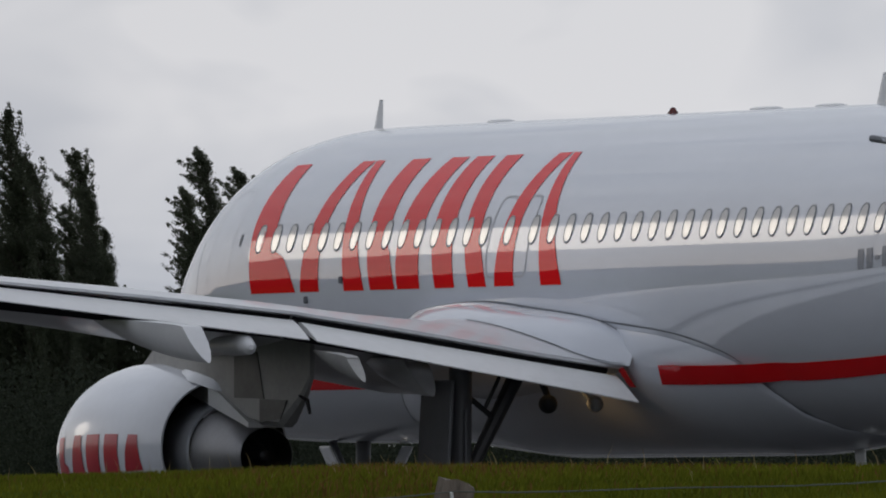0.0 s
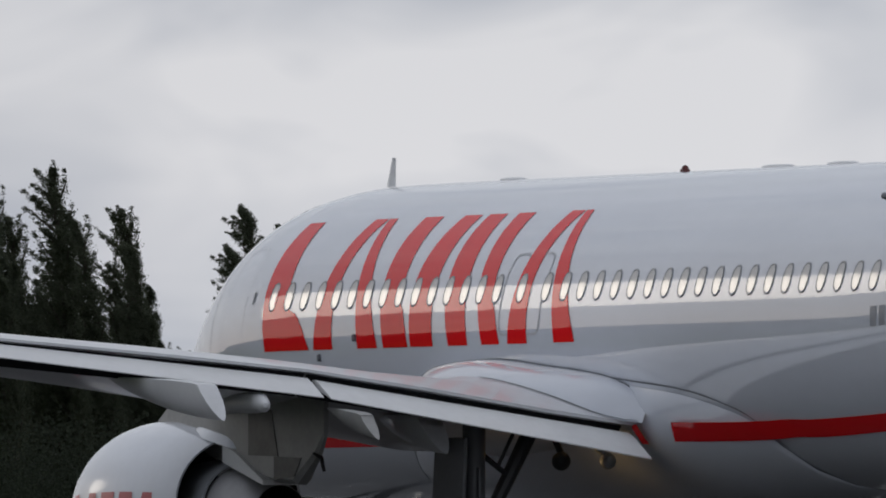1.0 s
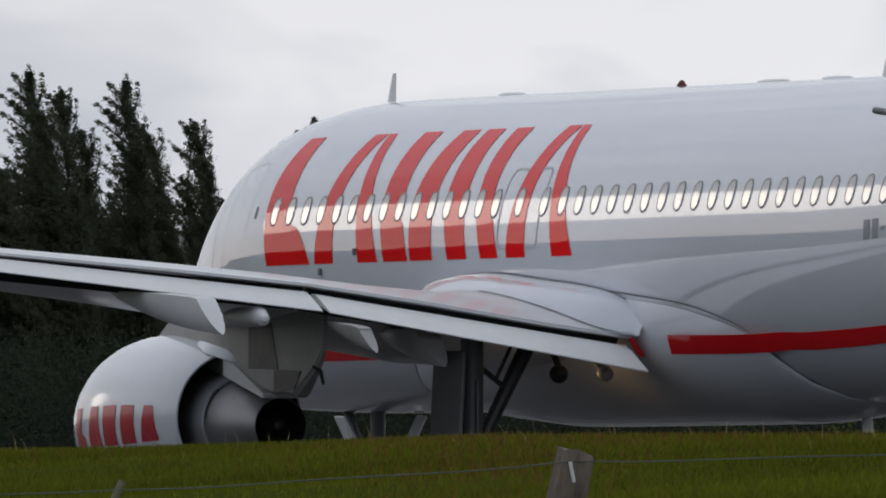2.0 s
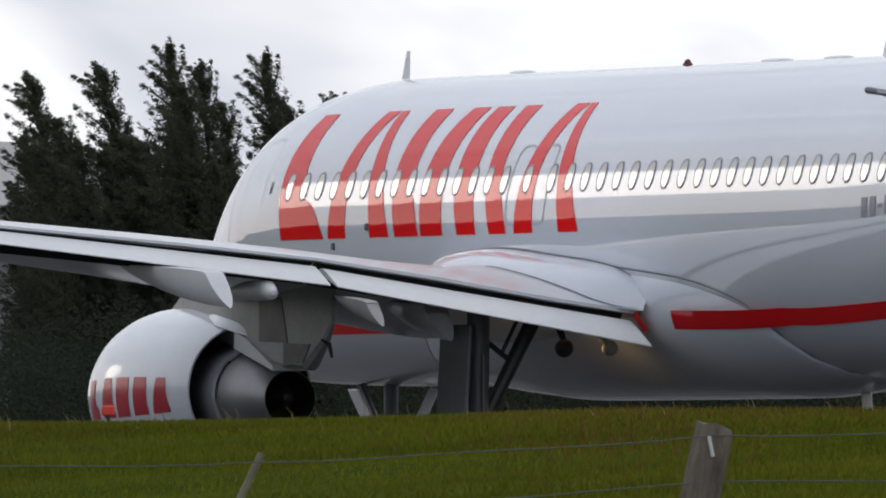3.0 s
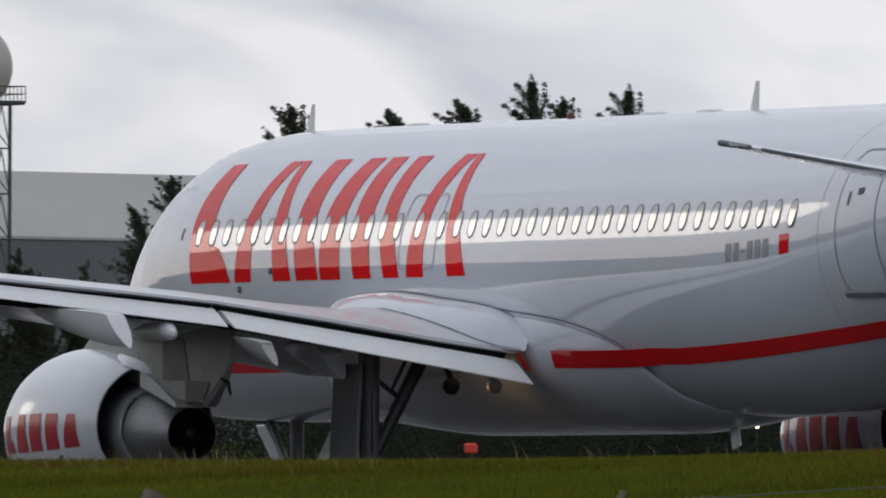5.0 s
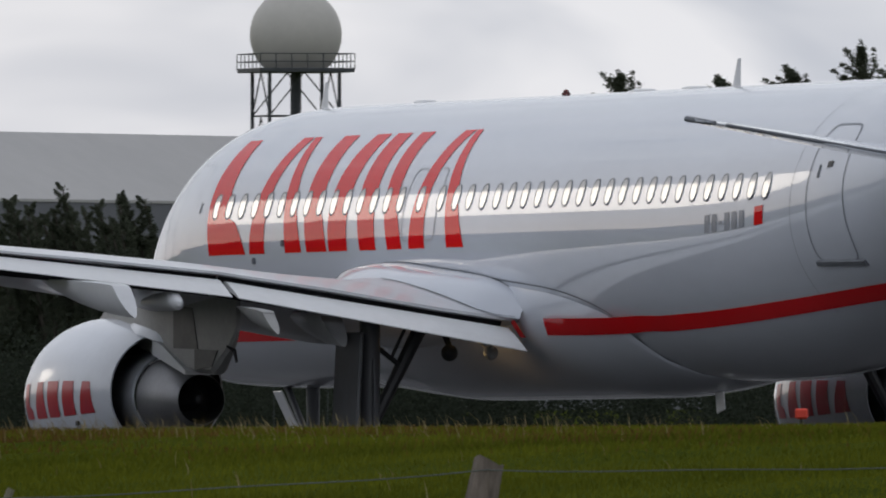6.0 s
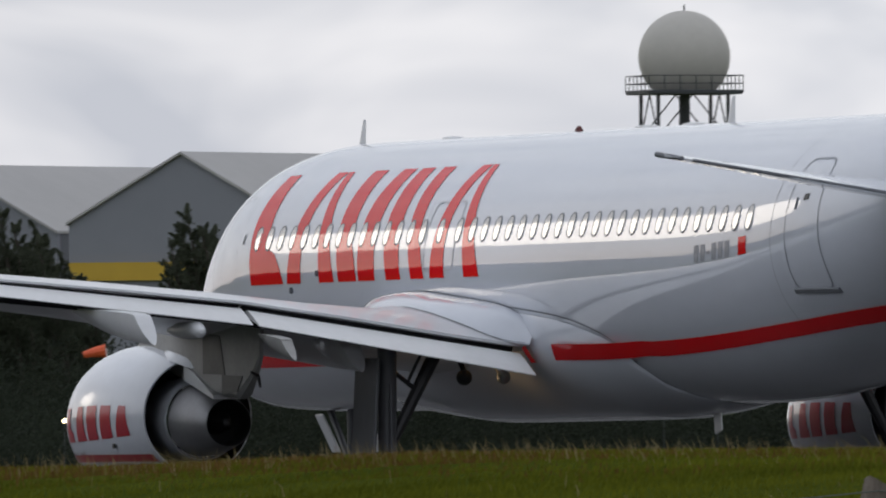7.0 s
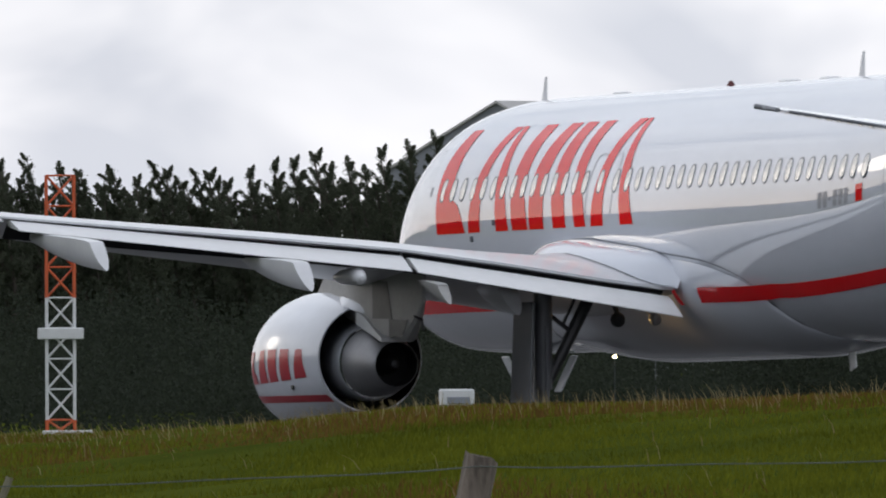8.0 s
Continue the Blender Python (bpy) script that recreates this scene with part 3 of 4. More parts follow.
def build_engines(plane):
    for side in (1, -1):
        cy = side * 5.47
        bm = bmesh.new()
        lathe_x(bm, [(x, COWL_R(x), COWL_Z(x)) for x in (11.0, 10.85, 10.6, 10.3, 10.0, 9.6, 9.2, 8.8, 8.4, 8.1, 7.85)] + [(7.85, 0.79, 1.87), (8.3, 0.83, 1.87), (9.2, 0.86, 1.86)], cy)
        recalc(bm)
        cowl = part("fan_cowl", bm, NACELLE, plane, "glossy pale grey engine cowl", True)
        cowl.location.x = 0.8
        bm = bmesh.new()
        lathe_x(bm, [(11.0, 0.93, 1.80), (11.13, 0.90, 1.795), (11.17, 0.86, 1.795), (11.1, 0.81, 1.795), (10.8, 0.78, 1.81), (10.3, 0.82, 1.83)], cy)
        recalc(bm)
        part("inlet_lip", bm, LIP, cowl, "polished metal inlet lip", True)
        # duct walls are near black: the shade inside is put into their colour
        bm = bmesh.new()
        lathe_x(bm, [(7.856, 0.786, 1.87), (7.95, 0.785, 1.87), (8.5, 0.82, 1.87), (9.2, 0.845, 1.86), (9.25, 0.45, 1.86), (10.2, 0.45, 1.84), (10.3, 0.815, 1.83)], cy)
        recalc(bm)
        part("fan_duct", bm, DUCT_SHADE, cowl, "fan duct walls painted near black as inner shade", True)
        bm = bmesh.new()
        lathe_x(bm, [(9.3, 0.46, 1.85), (8.8, 0.56, 1.84), (8.3, 0.60, 1.83), (7.9, 0.595, 1.82), (7.62, 0.575, 1.815), (7.6, 0.55, 1.815)], cy)
        recalc(bm)
        part("core_cowl", bm, CORE, cowl, "grey core cowl", True)
        bm = bmesh.new()
        lathe_x(bm, [(7.62, 0.525, 1.815), (7.3, 0.495, 1.80), (6.9, 0.43, 1.78), (6.47, 0.345, 1.765), (6.45, 0.33, 1.765)], cy)
        recalc(bm)
        part("core_nozzle", bm, TITAN, cowl, "grey metal exhaust nozzle", True)
        bm = bmesh.new()
        lathe_x(bm, [(6.46, 0.33, 1.765), (6.8, 0.36, 1.78), (7.2, 0.38, 1.80), (7.15, 0.20, 1.80), (6.8, 0.15, 1.78), (6.5, 0.06, 1.77), (6.47, 0.002, 1.765)], cy)
        recalc(bm)
        part("exhaust_plug", bm, BLACK, cowl, "dark exhaust plug", True)
        # plain red shapes on the cowl's outer face and a red line below them
        def on_cowl(x, ang, off=0.006):
            r, cz = COWL_R(x) + off, COWL_Z(x)
            return (x, cy + side * r * math.cos(radians(ang)), cz + r * math.sin(radians(ang)))
        for k, face in [(k, f) for f in (0, 1) for k in range(5)]:
            xa = 10.72 - 0.50 * k
            bm = bmesh.new()
            rows = []
            for j in range(9):
                a = -17 + 27 * j / 8 if face == 0 else 197 - 27 * j / 8
                taper = (0.0, 0.10, 0.0, 0.02, 0.10)[k] * j / 8
                wide = (0.36, 0.42, 0.37, 0.37, 0.42)[k] * (0.62 if k == 0 and j > 2 else 1.0)
                rows.append([bm.verts.new(on_cowl(xa - taper - (wide - 2 * taper) * i / 3, a)) for i in range(4)])
            for a, b in zip(rows, rows[1:]):
                for i in range(3):
                    bm.faces.new((a[i], a[i + 1], b[i + 1], b[i]))
            recalc(bm)
            part("cowl_marking", bm, RED_ENG, cowl, "plain dark red paint block", True)
        bm = bmesh.new()
        rows = [[bm.verts.new(on_cowl(10.95 - 3.0 * k / 30, a)) for a in [math.degrees(math.asin((1.235 + 0.034 * i - COWL_Z(10.95 - 3.0 * k / 30)) / COWL_R(10.95 - 3.0 * k / 30))) for i in range(4)]] for k in range(31)]
        for a, b in zip(rows, rows[1:]):
            for i in range(3):
                bm.faces.new((a[i], a[i + 1], b[i + 1], b[i]))
        recalc(bm)
        part("cowl_stripe", bm, RED_ENG, cowl, "narrow dark red line", True)
        # pointed fairing where the cowl meets the pylon
        bm = bmesh.new()
        skin(bm, [[(x, cy - w, z - 0.10), (x, cy - w * 0.7, z), (x, cy + w * 0.7, z), (x, cy + w, z - 0.10)] for x, w, z in ((9.3, 0.10, 2.80), (8.6, 0.30, 2.815), (8.0, 0.36, 2.75), (7.5, 0.27, 2.66), (7.05, 0.06, 2.58))])
        part("cowl_fairing", recalc(bm), NACELLE, cowl, "pale pointed cowl fairing", True)
        bm = bmesh.new()
        box(bm, (0.10, 0.03, 0.07), Matrix.Translation(on_cowl(8.9, -24, 0.01)), 0.01)
        part("cowl_latch", bm, BLACK, cowl)
        # pylon: from the cowl's crown to the wing's underside, narrowing to its aft tip
        bm = bmesh.new()
        rings = []
        for x, zl, zu, w in ((10.4, 2.80, 2.90, 0.05), (9.8, 2.75, 3.05, 0.16), (9.0, 2.62, 3.30, 0.20), (8.3, 2.42, 3.35, 0.21), (7.6, 2.30, 3.30, 0.21), (7.0, 2.22, 3.28, 0.2), (6.3, 2.13, 3.26, 0.17), (5.75, 2.10, 3.25, 0.12), (5.2, 2.42, 3.20, 0.06), (4.95, 2.66, 3.15, 0.03)):
            rings.append([(x, cy - w, zl + 0.06), (x, cy - w * 0.5, zl), (x, cy + w * 0.5, zl), (x, cy + w, zl + 0.06), (x, cy + w, zu), (x, cy - w, zu)])
        skin(bm, rings)
        recalc(bm)
        pyl = part("pylon", bm, PYLON, plane, "stained grey engine pylon")
        pyl.location.x = 0.8
        bm = bmesh.new()
        skin(bm, [[(7.75, y, 2.38), (7.75, y, 2.60), (7.35, y, 2.50), (6.42, y, 2.16), (6.42, y, 2.10)] for y in (cy - 0.24, cy + 0.24)])
        recalc(bm)
        part("heat_shield_panel", bm, FLAP_GREY, pyl, "paler panel")
        bm = bmesh.new()
        skin(bm, [[(6.98, cy + side * (0.20 + o), 2.46), (6.98, cy + side * (0.20 + o), 3.04), (6.3, cy + side * (0.17 + o), 3.0), (6.12, cy + side * (0.156 + o), 2.44)] for o in (-0.01, 0.008)])
        part("access_panel", recalc(bm), SOOT, pyl, "dark grey access panel")
        bm = bmesh.new()
        skin(bm, [[(6.2, cy + side * (0.176 + o), 2.16), (6.2, cy + side * (0.176 + o), 2.44), (5.5, cy + side * (0.1 + o), 2.42), (5.68, cy + side * (0.118 + o), 2.2)] for o in (-0.01, 0.008)])
        part("exhaust_stain_panel", recalc(bm), SOOT, pyl, "sooty metal panel")
        bm = bmesh.new()
        rod(bm, (5.12, cy, 2.42), (5.02, cy, 2.26), 0.03, 0.02)
        rod(bm, (5.12, cy, 2.42), (4.95, cy + side * 0.16, 2.47), 0.025, 0.015)
        part("drain_mast", bm, BLACK, pyl, "black drain pipes")


def build_gear(plane):
    for side in (1, -1):
        bm = bmesh.new()
        rod(bm, (5.2, side * 3.8, 2.95), (5.2, side * 3.8, 1.35), 0.14, 0.13, 16)
        rod(bm, (5.2, side * 3.8, 1.35), (5.2, side * 3.8, 0.5), 0.085, 0.085, 14)
        rod(bm, (5.2, side * 3.25, 0.58), (5.2, side * 4.35, 0.58), 0.07, 0.07, 12)
        rod(bm, (5.02, side * 3.8, 2.3), (5.02, side * 3.8, 0.9), 0.025)
        leg = part("main_gear_leg", bm, GEAR, plane, "grey main landing gear leg", True)
        bm = bmesh.new()
        rod(bm, (5.2, side * 3.74, 1.45), (5.25, side * 3.02, 2.8), 0.075, 0.10, 10)
        part("side_stay", bm, BLACK, leg, "dark diagonal side stay")
        bm = bmesh.new()
        rod(bm, (5.2, side * 3.78, 2.52), (5.2, side * 3.36, 2.2), 0.035)
        rod(bm, (5.2, side * 3.3, 2.7), (5.2, side * 3.5, 2.3), 0.025)
        part("lock_stay", bm, BLACK, leg)
        bm = bmesh.new()
        box(bm, (0.98, 0.05, 1.75), pose(5.22, side * 4.12, 1.78, side * 3, 0, 0), 0.02)
        part("gear_door", bm, GEAR, leg, "grey gear door plate")
        for y in (3.34, 4.26):
            bm = bmesh.new()
            n = 32
            prof = [(0.23, 0.30), (0.22, 0.48), (0.17, 0.56), (0.08, 0.585), (-0.08, 0.585), (-0.17, 0.56), (-0.22, 0.48), (-0.23, 0.30)]
            skin(bm, [[(5.2 + r * math.cos(k * math.tau / n), side * (y + o), 0.585 + r * math.sin(k * math.tau / n)) for k in range(n)] for o, r in prof])
            recalc(bm)
            wheel = part("wheel", bm, TYRE, leg, "black tyre", True)
            bm = bmesh.new()
            skin(bm, [[(5.2 + r * math.cos(k * math.tau / 24), side * (y + o), 0.585 + r * math.sin(k * math.tau / 24)) for k in range(24)] for o, r in ((0.18, 0.29), (0.232, 0.27), (0.2, 0.1))])
            recalc(bm)
            part("rim", bm, STEEL, wheel)
    bm = bmesh.new()
    rod(bm, (18.0, 0, 2.3), (18.0, 0, 0.4), 0.1, 0.08, 14)
    rod(bm, (18.0, 0, 1.1), (19.3, 0, 2.2), 0.05)
    leg = part("nose_gear_leg", bm, GEAR, plane, "grey nose landing gear leg", True)
    for y in (0.25, -0.25):
        bm = bmesh.new()
        n = 28
        skin(bm, [[(18.0 + r * math.cos(k * math.tau / n), y + o, 0.38 + r * math.sin(k * math.tau / n)) for k in range(n)] for o, r in ((0.1, 0.15), (0.1, 0.33), (0.04, 0.38), (-0.04, 0.38), (-0.1, 0.33), (-0.1, 0.15))])
        recalc(bm)
        part("wheel", bm, TYRE, leg, "black tyre", True)
    for y in (0.42, -0.42):
        bm = bmesh.new()
        box(bm, (0.34, 0.03, 0.62), pose(17.75, y + 0.06, 1.66, -26 if y > 0 else 26), 0.01)
        part("nose_gear_door", bm, WING_GREY, leg, "white gear door")


def build_tail(plane):
    def surface(rows, name, label, th=0.09, n=14):
        bm = bmesh.new()
        rings = []
        for lead, trail, flat in rows:
            lead, trail = Vector(lead), Vector(trail)
            c = (lead - trail).length
            nrm = Vector((0, 1, 0)) if flat else Vector((0, 0, 1))
            up, lo = [], []
            for k in range(n + 1):
                u = 0.5 - 0.5 * math.cos(math.pi * k / n)
                h = 5 * th * c * (0.2969 * u**0.5 - 0.126 * u - 0.3516 * u * u + 0.2843 * u**3 - 0.1015 * u**4) + 0.004
                p = lead + (trail - lead) * u
                up.append(p + nrm * h)
                lo.append(p - nrm * h)
            rings.append(up + lo[::-1])
        skin(bm, rings)
        recalc(bm)
        return part(name, bm, PAINT, plane, label, True)
    for side in (1, -1):
        stab = surface([((-8.2, side * 0.5, 4.80), (-13.3, side * 0.5, 4.28), False), ((-10.2, side * 3.1, 4.94), (-13.5, side * 3.1, 4.645), False), ((-12.3, side * 5.85, 5.19), (-13.6, side * 5.85, 5.11), False), ((-12.85, side * 6.1, 5.20), (-13.55, side * 6.1, 5.15), False)], "tailplane", "white swept tailplane", 0.05)
        bm = bmesh.new()
        rod(bm, (-13.31, side * 0.5, 4.275), (-13.61, side * 5.85, 5.105), 0.028, 0.022, 8)
        rod(bm, (-12.9, side * 6.11, 5.195), (-13.6, side * 6.0, 5.13), 0.04, 0.03, 8)
        part("trailing_edge_strip", bm, SEAM, stab, "dark trailing edge strip")
    surface([((-7.4, 0, 5.7), (-13.9, 0, 5.5), True), ((-8.6, 0, 6.4), (-14.0, 0, 6.2), True), ((-13.0, 0, 11.6), (-15.0, 0, 11.76), True)], "tail_fin", "white vertical tail fin", 0.1)


def build_crown(plane):
    for x, h, c in ((17.42, 0.36, 0.30), (1.28, 0.38, 0.32)):
        bm = bmesh.new()
        z = 5.88
        skin(bm, [[(x + c * 0.75 - u, w, z) for u, w in ((0, 0), (c * 0.4, 0.02), (c, 0), (c * 0.4, -0.02))], [(x + c * 0.12 - u, w, z + h) for u, w in ((0, 0), (c * 0.16, 0.008), (c * 0.42, 0), (c * 0.16, -0.008))]])
        recalc(bm)
        part("blade_antenna", bm, FLAP_GREY, plane, "pale blade antenna")
    bm = bmesh.new()
    bmesh.ops.create_uvsphere(bm, u_segments=14, v_segments=8, radius=0.045, matrix=pose(7.84, 0, 5.925))
    rod(bm, (7.84, 0, 5.86), (7.84, 0, 5.92), 0.07, 0.06, 14)
    part("beacon_light", bm, BEACON_RED, plane, "dark red beacon", True)
    for x, w in ((13.4, 0.4), (4.9, 0.5), (2.9, 0.46)):
        bm = bmesh.new()
        skin(bm, [[(x + w * f * math.cos(a * math.tau / 20), 0.11 * f * math.sin(a * math.tau / 20), z) for a in range(20)] for f, z in ((1, 5.87), (0.92, 5.905), (0.6, 5.92))])
        recalc(bm)
        part("flat_antenna", bm, FLAP_GREY, plane, "low pale antenna fairing", True)
    bm = bmesh.new()
    rows = [[bm.verts.new(hull(19.5 - 1.3 * k / 10, 58 + 10 * k / 10 + g, 0.006)) for g in (0, 1.3)] for k in range(11)]
    for a, b in zip(rows, rows[1:]):
        bm.faces.new((a[0], a[1], b[1], b[0]))
    part("roof_panel_edge", recalc(bm), SEAM, plane)
    # belly lamps under the wing root
    for x, y, z in ((5.6, 2.5, 2.41),):
        bm = bmesh.new()
        bmesh.ops.create_uvsphere(bm, u_segments=14, v_segments=10, radius=0.115, matrix=pose(x + 0.05, y, z - 0.03))
        rod(bm, (x + 0.05, y, z + 0.05), (x + 0.15, y + 0.06, z + 0.3), 0.04, 0.05, 10)
        lamp = part("landing_lamp", bm, BLACK, plane, "round black lamp housing", True)
        bm = bmesh.new()
        rod(bm, (x + 0.165, y - 0.054, z - 0.07), (x + 0.178, y - 0.059, z - 0.078), 0.06, 0.06, 16)
        part("lens", bm, WARM_LAMP, lamp, "lit warm lens")
    for x, y in ((5.4, 2.0),):
        bm = bmesh.new()
        bmesh.ops.create_uvsphere(bm, u_segments=14, v_segments=10, radius=0.1, matrix=pose(x, y, 2.38))
        rod(bm, (x + 0.02, y, 2.42), (x + 0.1, y + 0.15, 2.62), 0.045, 0.06, 10)
        part("flap_hinge_cover", bm, PYLON, plane, "", True)
    for x, l in ((2.0, 0.34),):
        bm = bmesh.new()
        box(bm, (0.28, 0.03, l), pose(x, 0, 1.74, 0, 12, 0), 0.01)
        part("belly_antenna", bm, FLAP_GREY, plane)


def build_plane():
    plane = empty("airliner", "white twin-engine airliner with red markings rolling on the runway", "airliner")
    build_fuselage(plane)
    build_livery(plane)
    build_windows(plane)
    build_belly(plane)
    for side in (1, -1):
        build_wing(plane, side)
    build_engines(plane)
    build_gear(plane)
    build_tail(plane)
    build_crown(plane)
    return plane


airliner = build_plane()


# ---- the airfield beyond ----
def prism(bm, pts_a, pts_b):
    skin(bm, [pts_a, pts_b])
    recalc(bm)


def build_hangars():
    """Two parallel gabled hangars, gable ends and long sides in view."""
    for az, el, r, name in ((-17.73, 0.642, 1600, "hangar"), (-17.137, 0.612, 1668, "hangar")):
        apex = toward(az, el, r)
        right = Vector((math.sin(radians(az)), -math.cos(radians(az)), 0))
        deep = Vector((math.cos(radians(az)), math.sin(radians(az)), 0))
        ridge = (right * 0.485 + deep * 0.8745).normalized()
        across = (right * 0.8745 - deep * 0.485).normalized()
        half, L = 9.2, 150
        eave_z = apex.z - 4.9
        thing = empty(name, "large grey hangar with a pale gabled roof behind trees", "hangar", Matrix.Translation((apex.x, apex.y, 0)), "hangars")
        top = Vector((0, 0, apex.z))
        gl, gr = across * -half + Vector((0, 0, eave_z)), across * half + Vector((0, 0, eave_z))
        base = lambda v: Vector((v.x, v.y, -0.2))
        bm = bmesh.new()
        a = [base(gl), gl, top, gr, base(gr)]
        prism(bm, a, [p + ridge * 0.4 for p in a])
        part("gable_wall", bm, CLAD, thing, "grey-blue gable wall")
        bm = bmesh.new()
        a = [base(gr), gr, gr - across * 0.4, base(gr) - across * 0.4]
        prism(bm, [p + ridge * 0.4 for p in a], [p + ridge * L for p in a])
        part("long_wall", bm, CLAD_DARK, thing, "darker grey-blue long wall")
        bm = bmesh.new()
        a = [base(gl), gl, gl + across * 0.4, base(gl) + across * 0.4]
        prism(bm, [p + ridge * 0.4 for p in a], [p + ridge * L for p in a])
        part("long_wall", bm, CLAD_DARK, thing, "darker grey-blue long wall")
        for s in (-1, 1):
            e = across * (s * half) + Vector((0, 0, eave_z))
            drop = (e - top).normalized() * 0.12
            a = [top + Vector((0, 0, 0.15)), e + drop + Vector((0, 0, 0.15)), e + drop - Vector((0, 0, 0.05)), top - Vector((0, 0, 0.05))]
            bm = bmesh.new()
            prism(bm, [p - ridge * 0.3 for p in a], [p + ridge * L for p in a])
            part("roof", bm, ROOF, thing, "pale sheet roof")
        if az < -17.5:
            bm = bmesh.new()
            z0, z1 = EYE.z + 1600 * math.tan(radians(0.322)), EYE.z + 1600 * math.tan(radians(0.368))
            box(bm, (half * 1.96, 0.3, z1 - z0), Matrix.Translation(Vector((0, 0, (z0 + z1) / 2)) - ridge * 0.2) @ Matrix(((across.x, ridge.x, 0, 0), (across.y, ridge.y, 0, 0), (0, 0, 1, 0), (0, 0, 0, 1))))
            part("yellow_band", bm, YELLOW, thing, "ochre yellow cladding band")


def build_radar():
    az, r = -19.0, 1300
    z = lambda el: EYE.z + r * math.tan(radians(el))
    c = toward(az, 0, r)
    right = Vector((math.sin(radians(az)), -math.cos(radians(az)), 0))
    rot_z = math.degrees(math.atan2(right.y, right.x)) + 14
    thing = empty("radar_tower", "lattice radar tower with an off-white spherical radome", "radar tower", pose(c.x, c.y, 0, 0, 0, rot_z))
    R = r * math.tan(radians(0.1165))
    zp = z(0.790)
    bm = bmesh.new()
    bmesh.ops.create_icosphere(bm, subdivisions=4, radius=R, matrix=Matrix.Translation((0, 0, zp + R * 0.78)))
    bmesh.ops.bisect_plane(bm, geom=bm.verts[:] + bm.edges[:] + bm.faces[:], plane_co=(0, 0, zp + 0.1), plane_no=(0, 0, -1), clear_outer=True)
    part("radome", bm, DOME, thing, "off-white panelled radome", True)
    bm = bmesh.new()
    rod(bm, (0, 0, zp + R * 1.76), (0, 0, zp + R * 1.9), 0.05)
    part("lightning_rod", bm, TOWER, thing)
    w = r * math.tan(radians(0.152)) / 1.24
    bm = bmesh.new()
    box(bm, (2 * w, 2 * w, 0.25), pose(0, 0, zp), 0.03)
    part("platform", bm, TOWER, thing, "dark steel platform")
    for k in range(4):
        bm = bmesh.new()
        a, b = [(sx * w, sy * w) for sx, sy in ((-1, -1), (1, -1), (1, 1), (-1, 1))][k], [(sx * w, sy * w) for sx, sy in ((1, -1), (1, 1), (-1, 1), (-1, -1))][k]
        for j in range(7):
            p = [a[i] + (b[i] - a[i]) * j / 6 for i in (0, 1)]
            rod(bm, (*p, zp), (*p, zp + 0.95), 0.03, None, 5)
        for h in (0.5, 0.95):
            rod(bm, (*a, zp + h), (*b, zp + h), 0.03, None, 5)
        part("railing", bm, TOWER, thing)
    q = w * 0.74
    for sx in (-1, 1):
        for sy in (-1, 1):
            bm = bmesh.new()
            rod(bm, (sx * q, sy * q, -0.2), (sx * q, sy * q, zp), 0.11, None, 6)
            part("leg", bm, TOWER, thing)
    levels = [zp - 2.6 * k for k in range(7)]
    for k in range(4):
        a, b = [(-q, -q), (q, -q), (q, q), (-q, q)][k], [(q, -q), (q, q), (-q, q), (-q, -q)][k]
        for zt, zb in zip(levels, levels[1:]):
            mid = ((a[0] + b[0]) / 2, (a[1] + b[1]) / 2)
            for q0, q1 in (((*a, zb), (*mid, zt - 0.1)), ((*b, zb), (*mid, zt - 0.1)), ((*a, zb), (*b, zb))):
                bm = bmesh.new()
                rod(bm, q0, q1, 0.045, None, 5)
                part("brace", bm, TOWER, thing)
    bm = bmesh.new()
    rod(bm, (0, 0, 0), (0, 0, zp), 0.32, None, 12)
    part("cable_shaft", bm, TOWER, thing, "dark central shaft")


def build_mast():
    """Lattice antenna mast banded in orange-red and white, on a low base."""
    c = toward(-16.03, -0.2, 492)
    thing = empty("antenna_mast", "red and white lattice antenna mast with a white crossbar", "mast", pose(c.x, c.y, 0, 0, 0, -16))
    g = -0.11
    h, w = 5.6, 0.30
    bands = [(g, 0.3, MAST_RED), (0.3, 2.95, MAST_WHITE), (2.95, h, MAST_RED)]
    for z0, z1, m in bands:
        for sx, sy in ((-1, -1), (1, -1), (1, 1), (-1, 1)):
            bm = bmesh.new()
            rod(bm, (sx * w, sy * w, z0), (sx * w, sy * w, z1), 0.042, None, 6)
            part("leg", bm, m, thing)
        n = max(1, round((z1 - z0) / 0.62))
        for k in range(n):
            a, b = z0 + (z1 - z0) * k / n, z0 + (z1 - z0) * (k + 1) / n
            cs = [(-w, -w), (w, -w), (w, w), (-w, w)]
            for j in range(4):
                p, q = cs[j], cs[(j + 1) % 4]
                if (k + j) % 2:
                    p, q = q, p
                for q0, rr in (((*p, a), 0.026), ((*p, b), 0.02)):
                    bm = bmesh.new()
                    rod(bm, q0, (*q, b), rr, None, 5)
                    part("brace", bm, m, thing)
    bm = bmesh.new()
    box(bm, (0.16, 1.0, 0.25), pose(-0.36, 0, 2.17), 0.02)
    part("crossbar", bm, MAST_WHITE, thing, "white box crossbar")
    bm = bmesh.new()
    box(bm, (1.0, 1.1, 0.2), pose(0.1, -0.15, g + 0.08), 0.02)
    part("base_slab", bm, MAST_WHITE, thing)


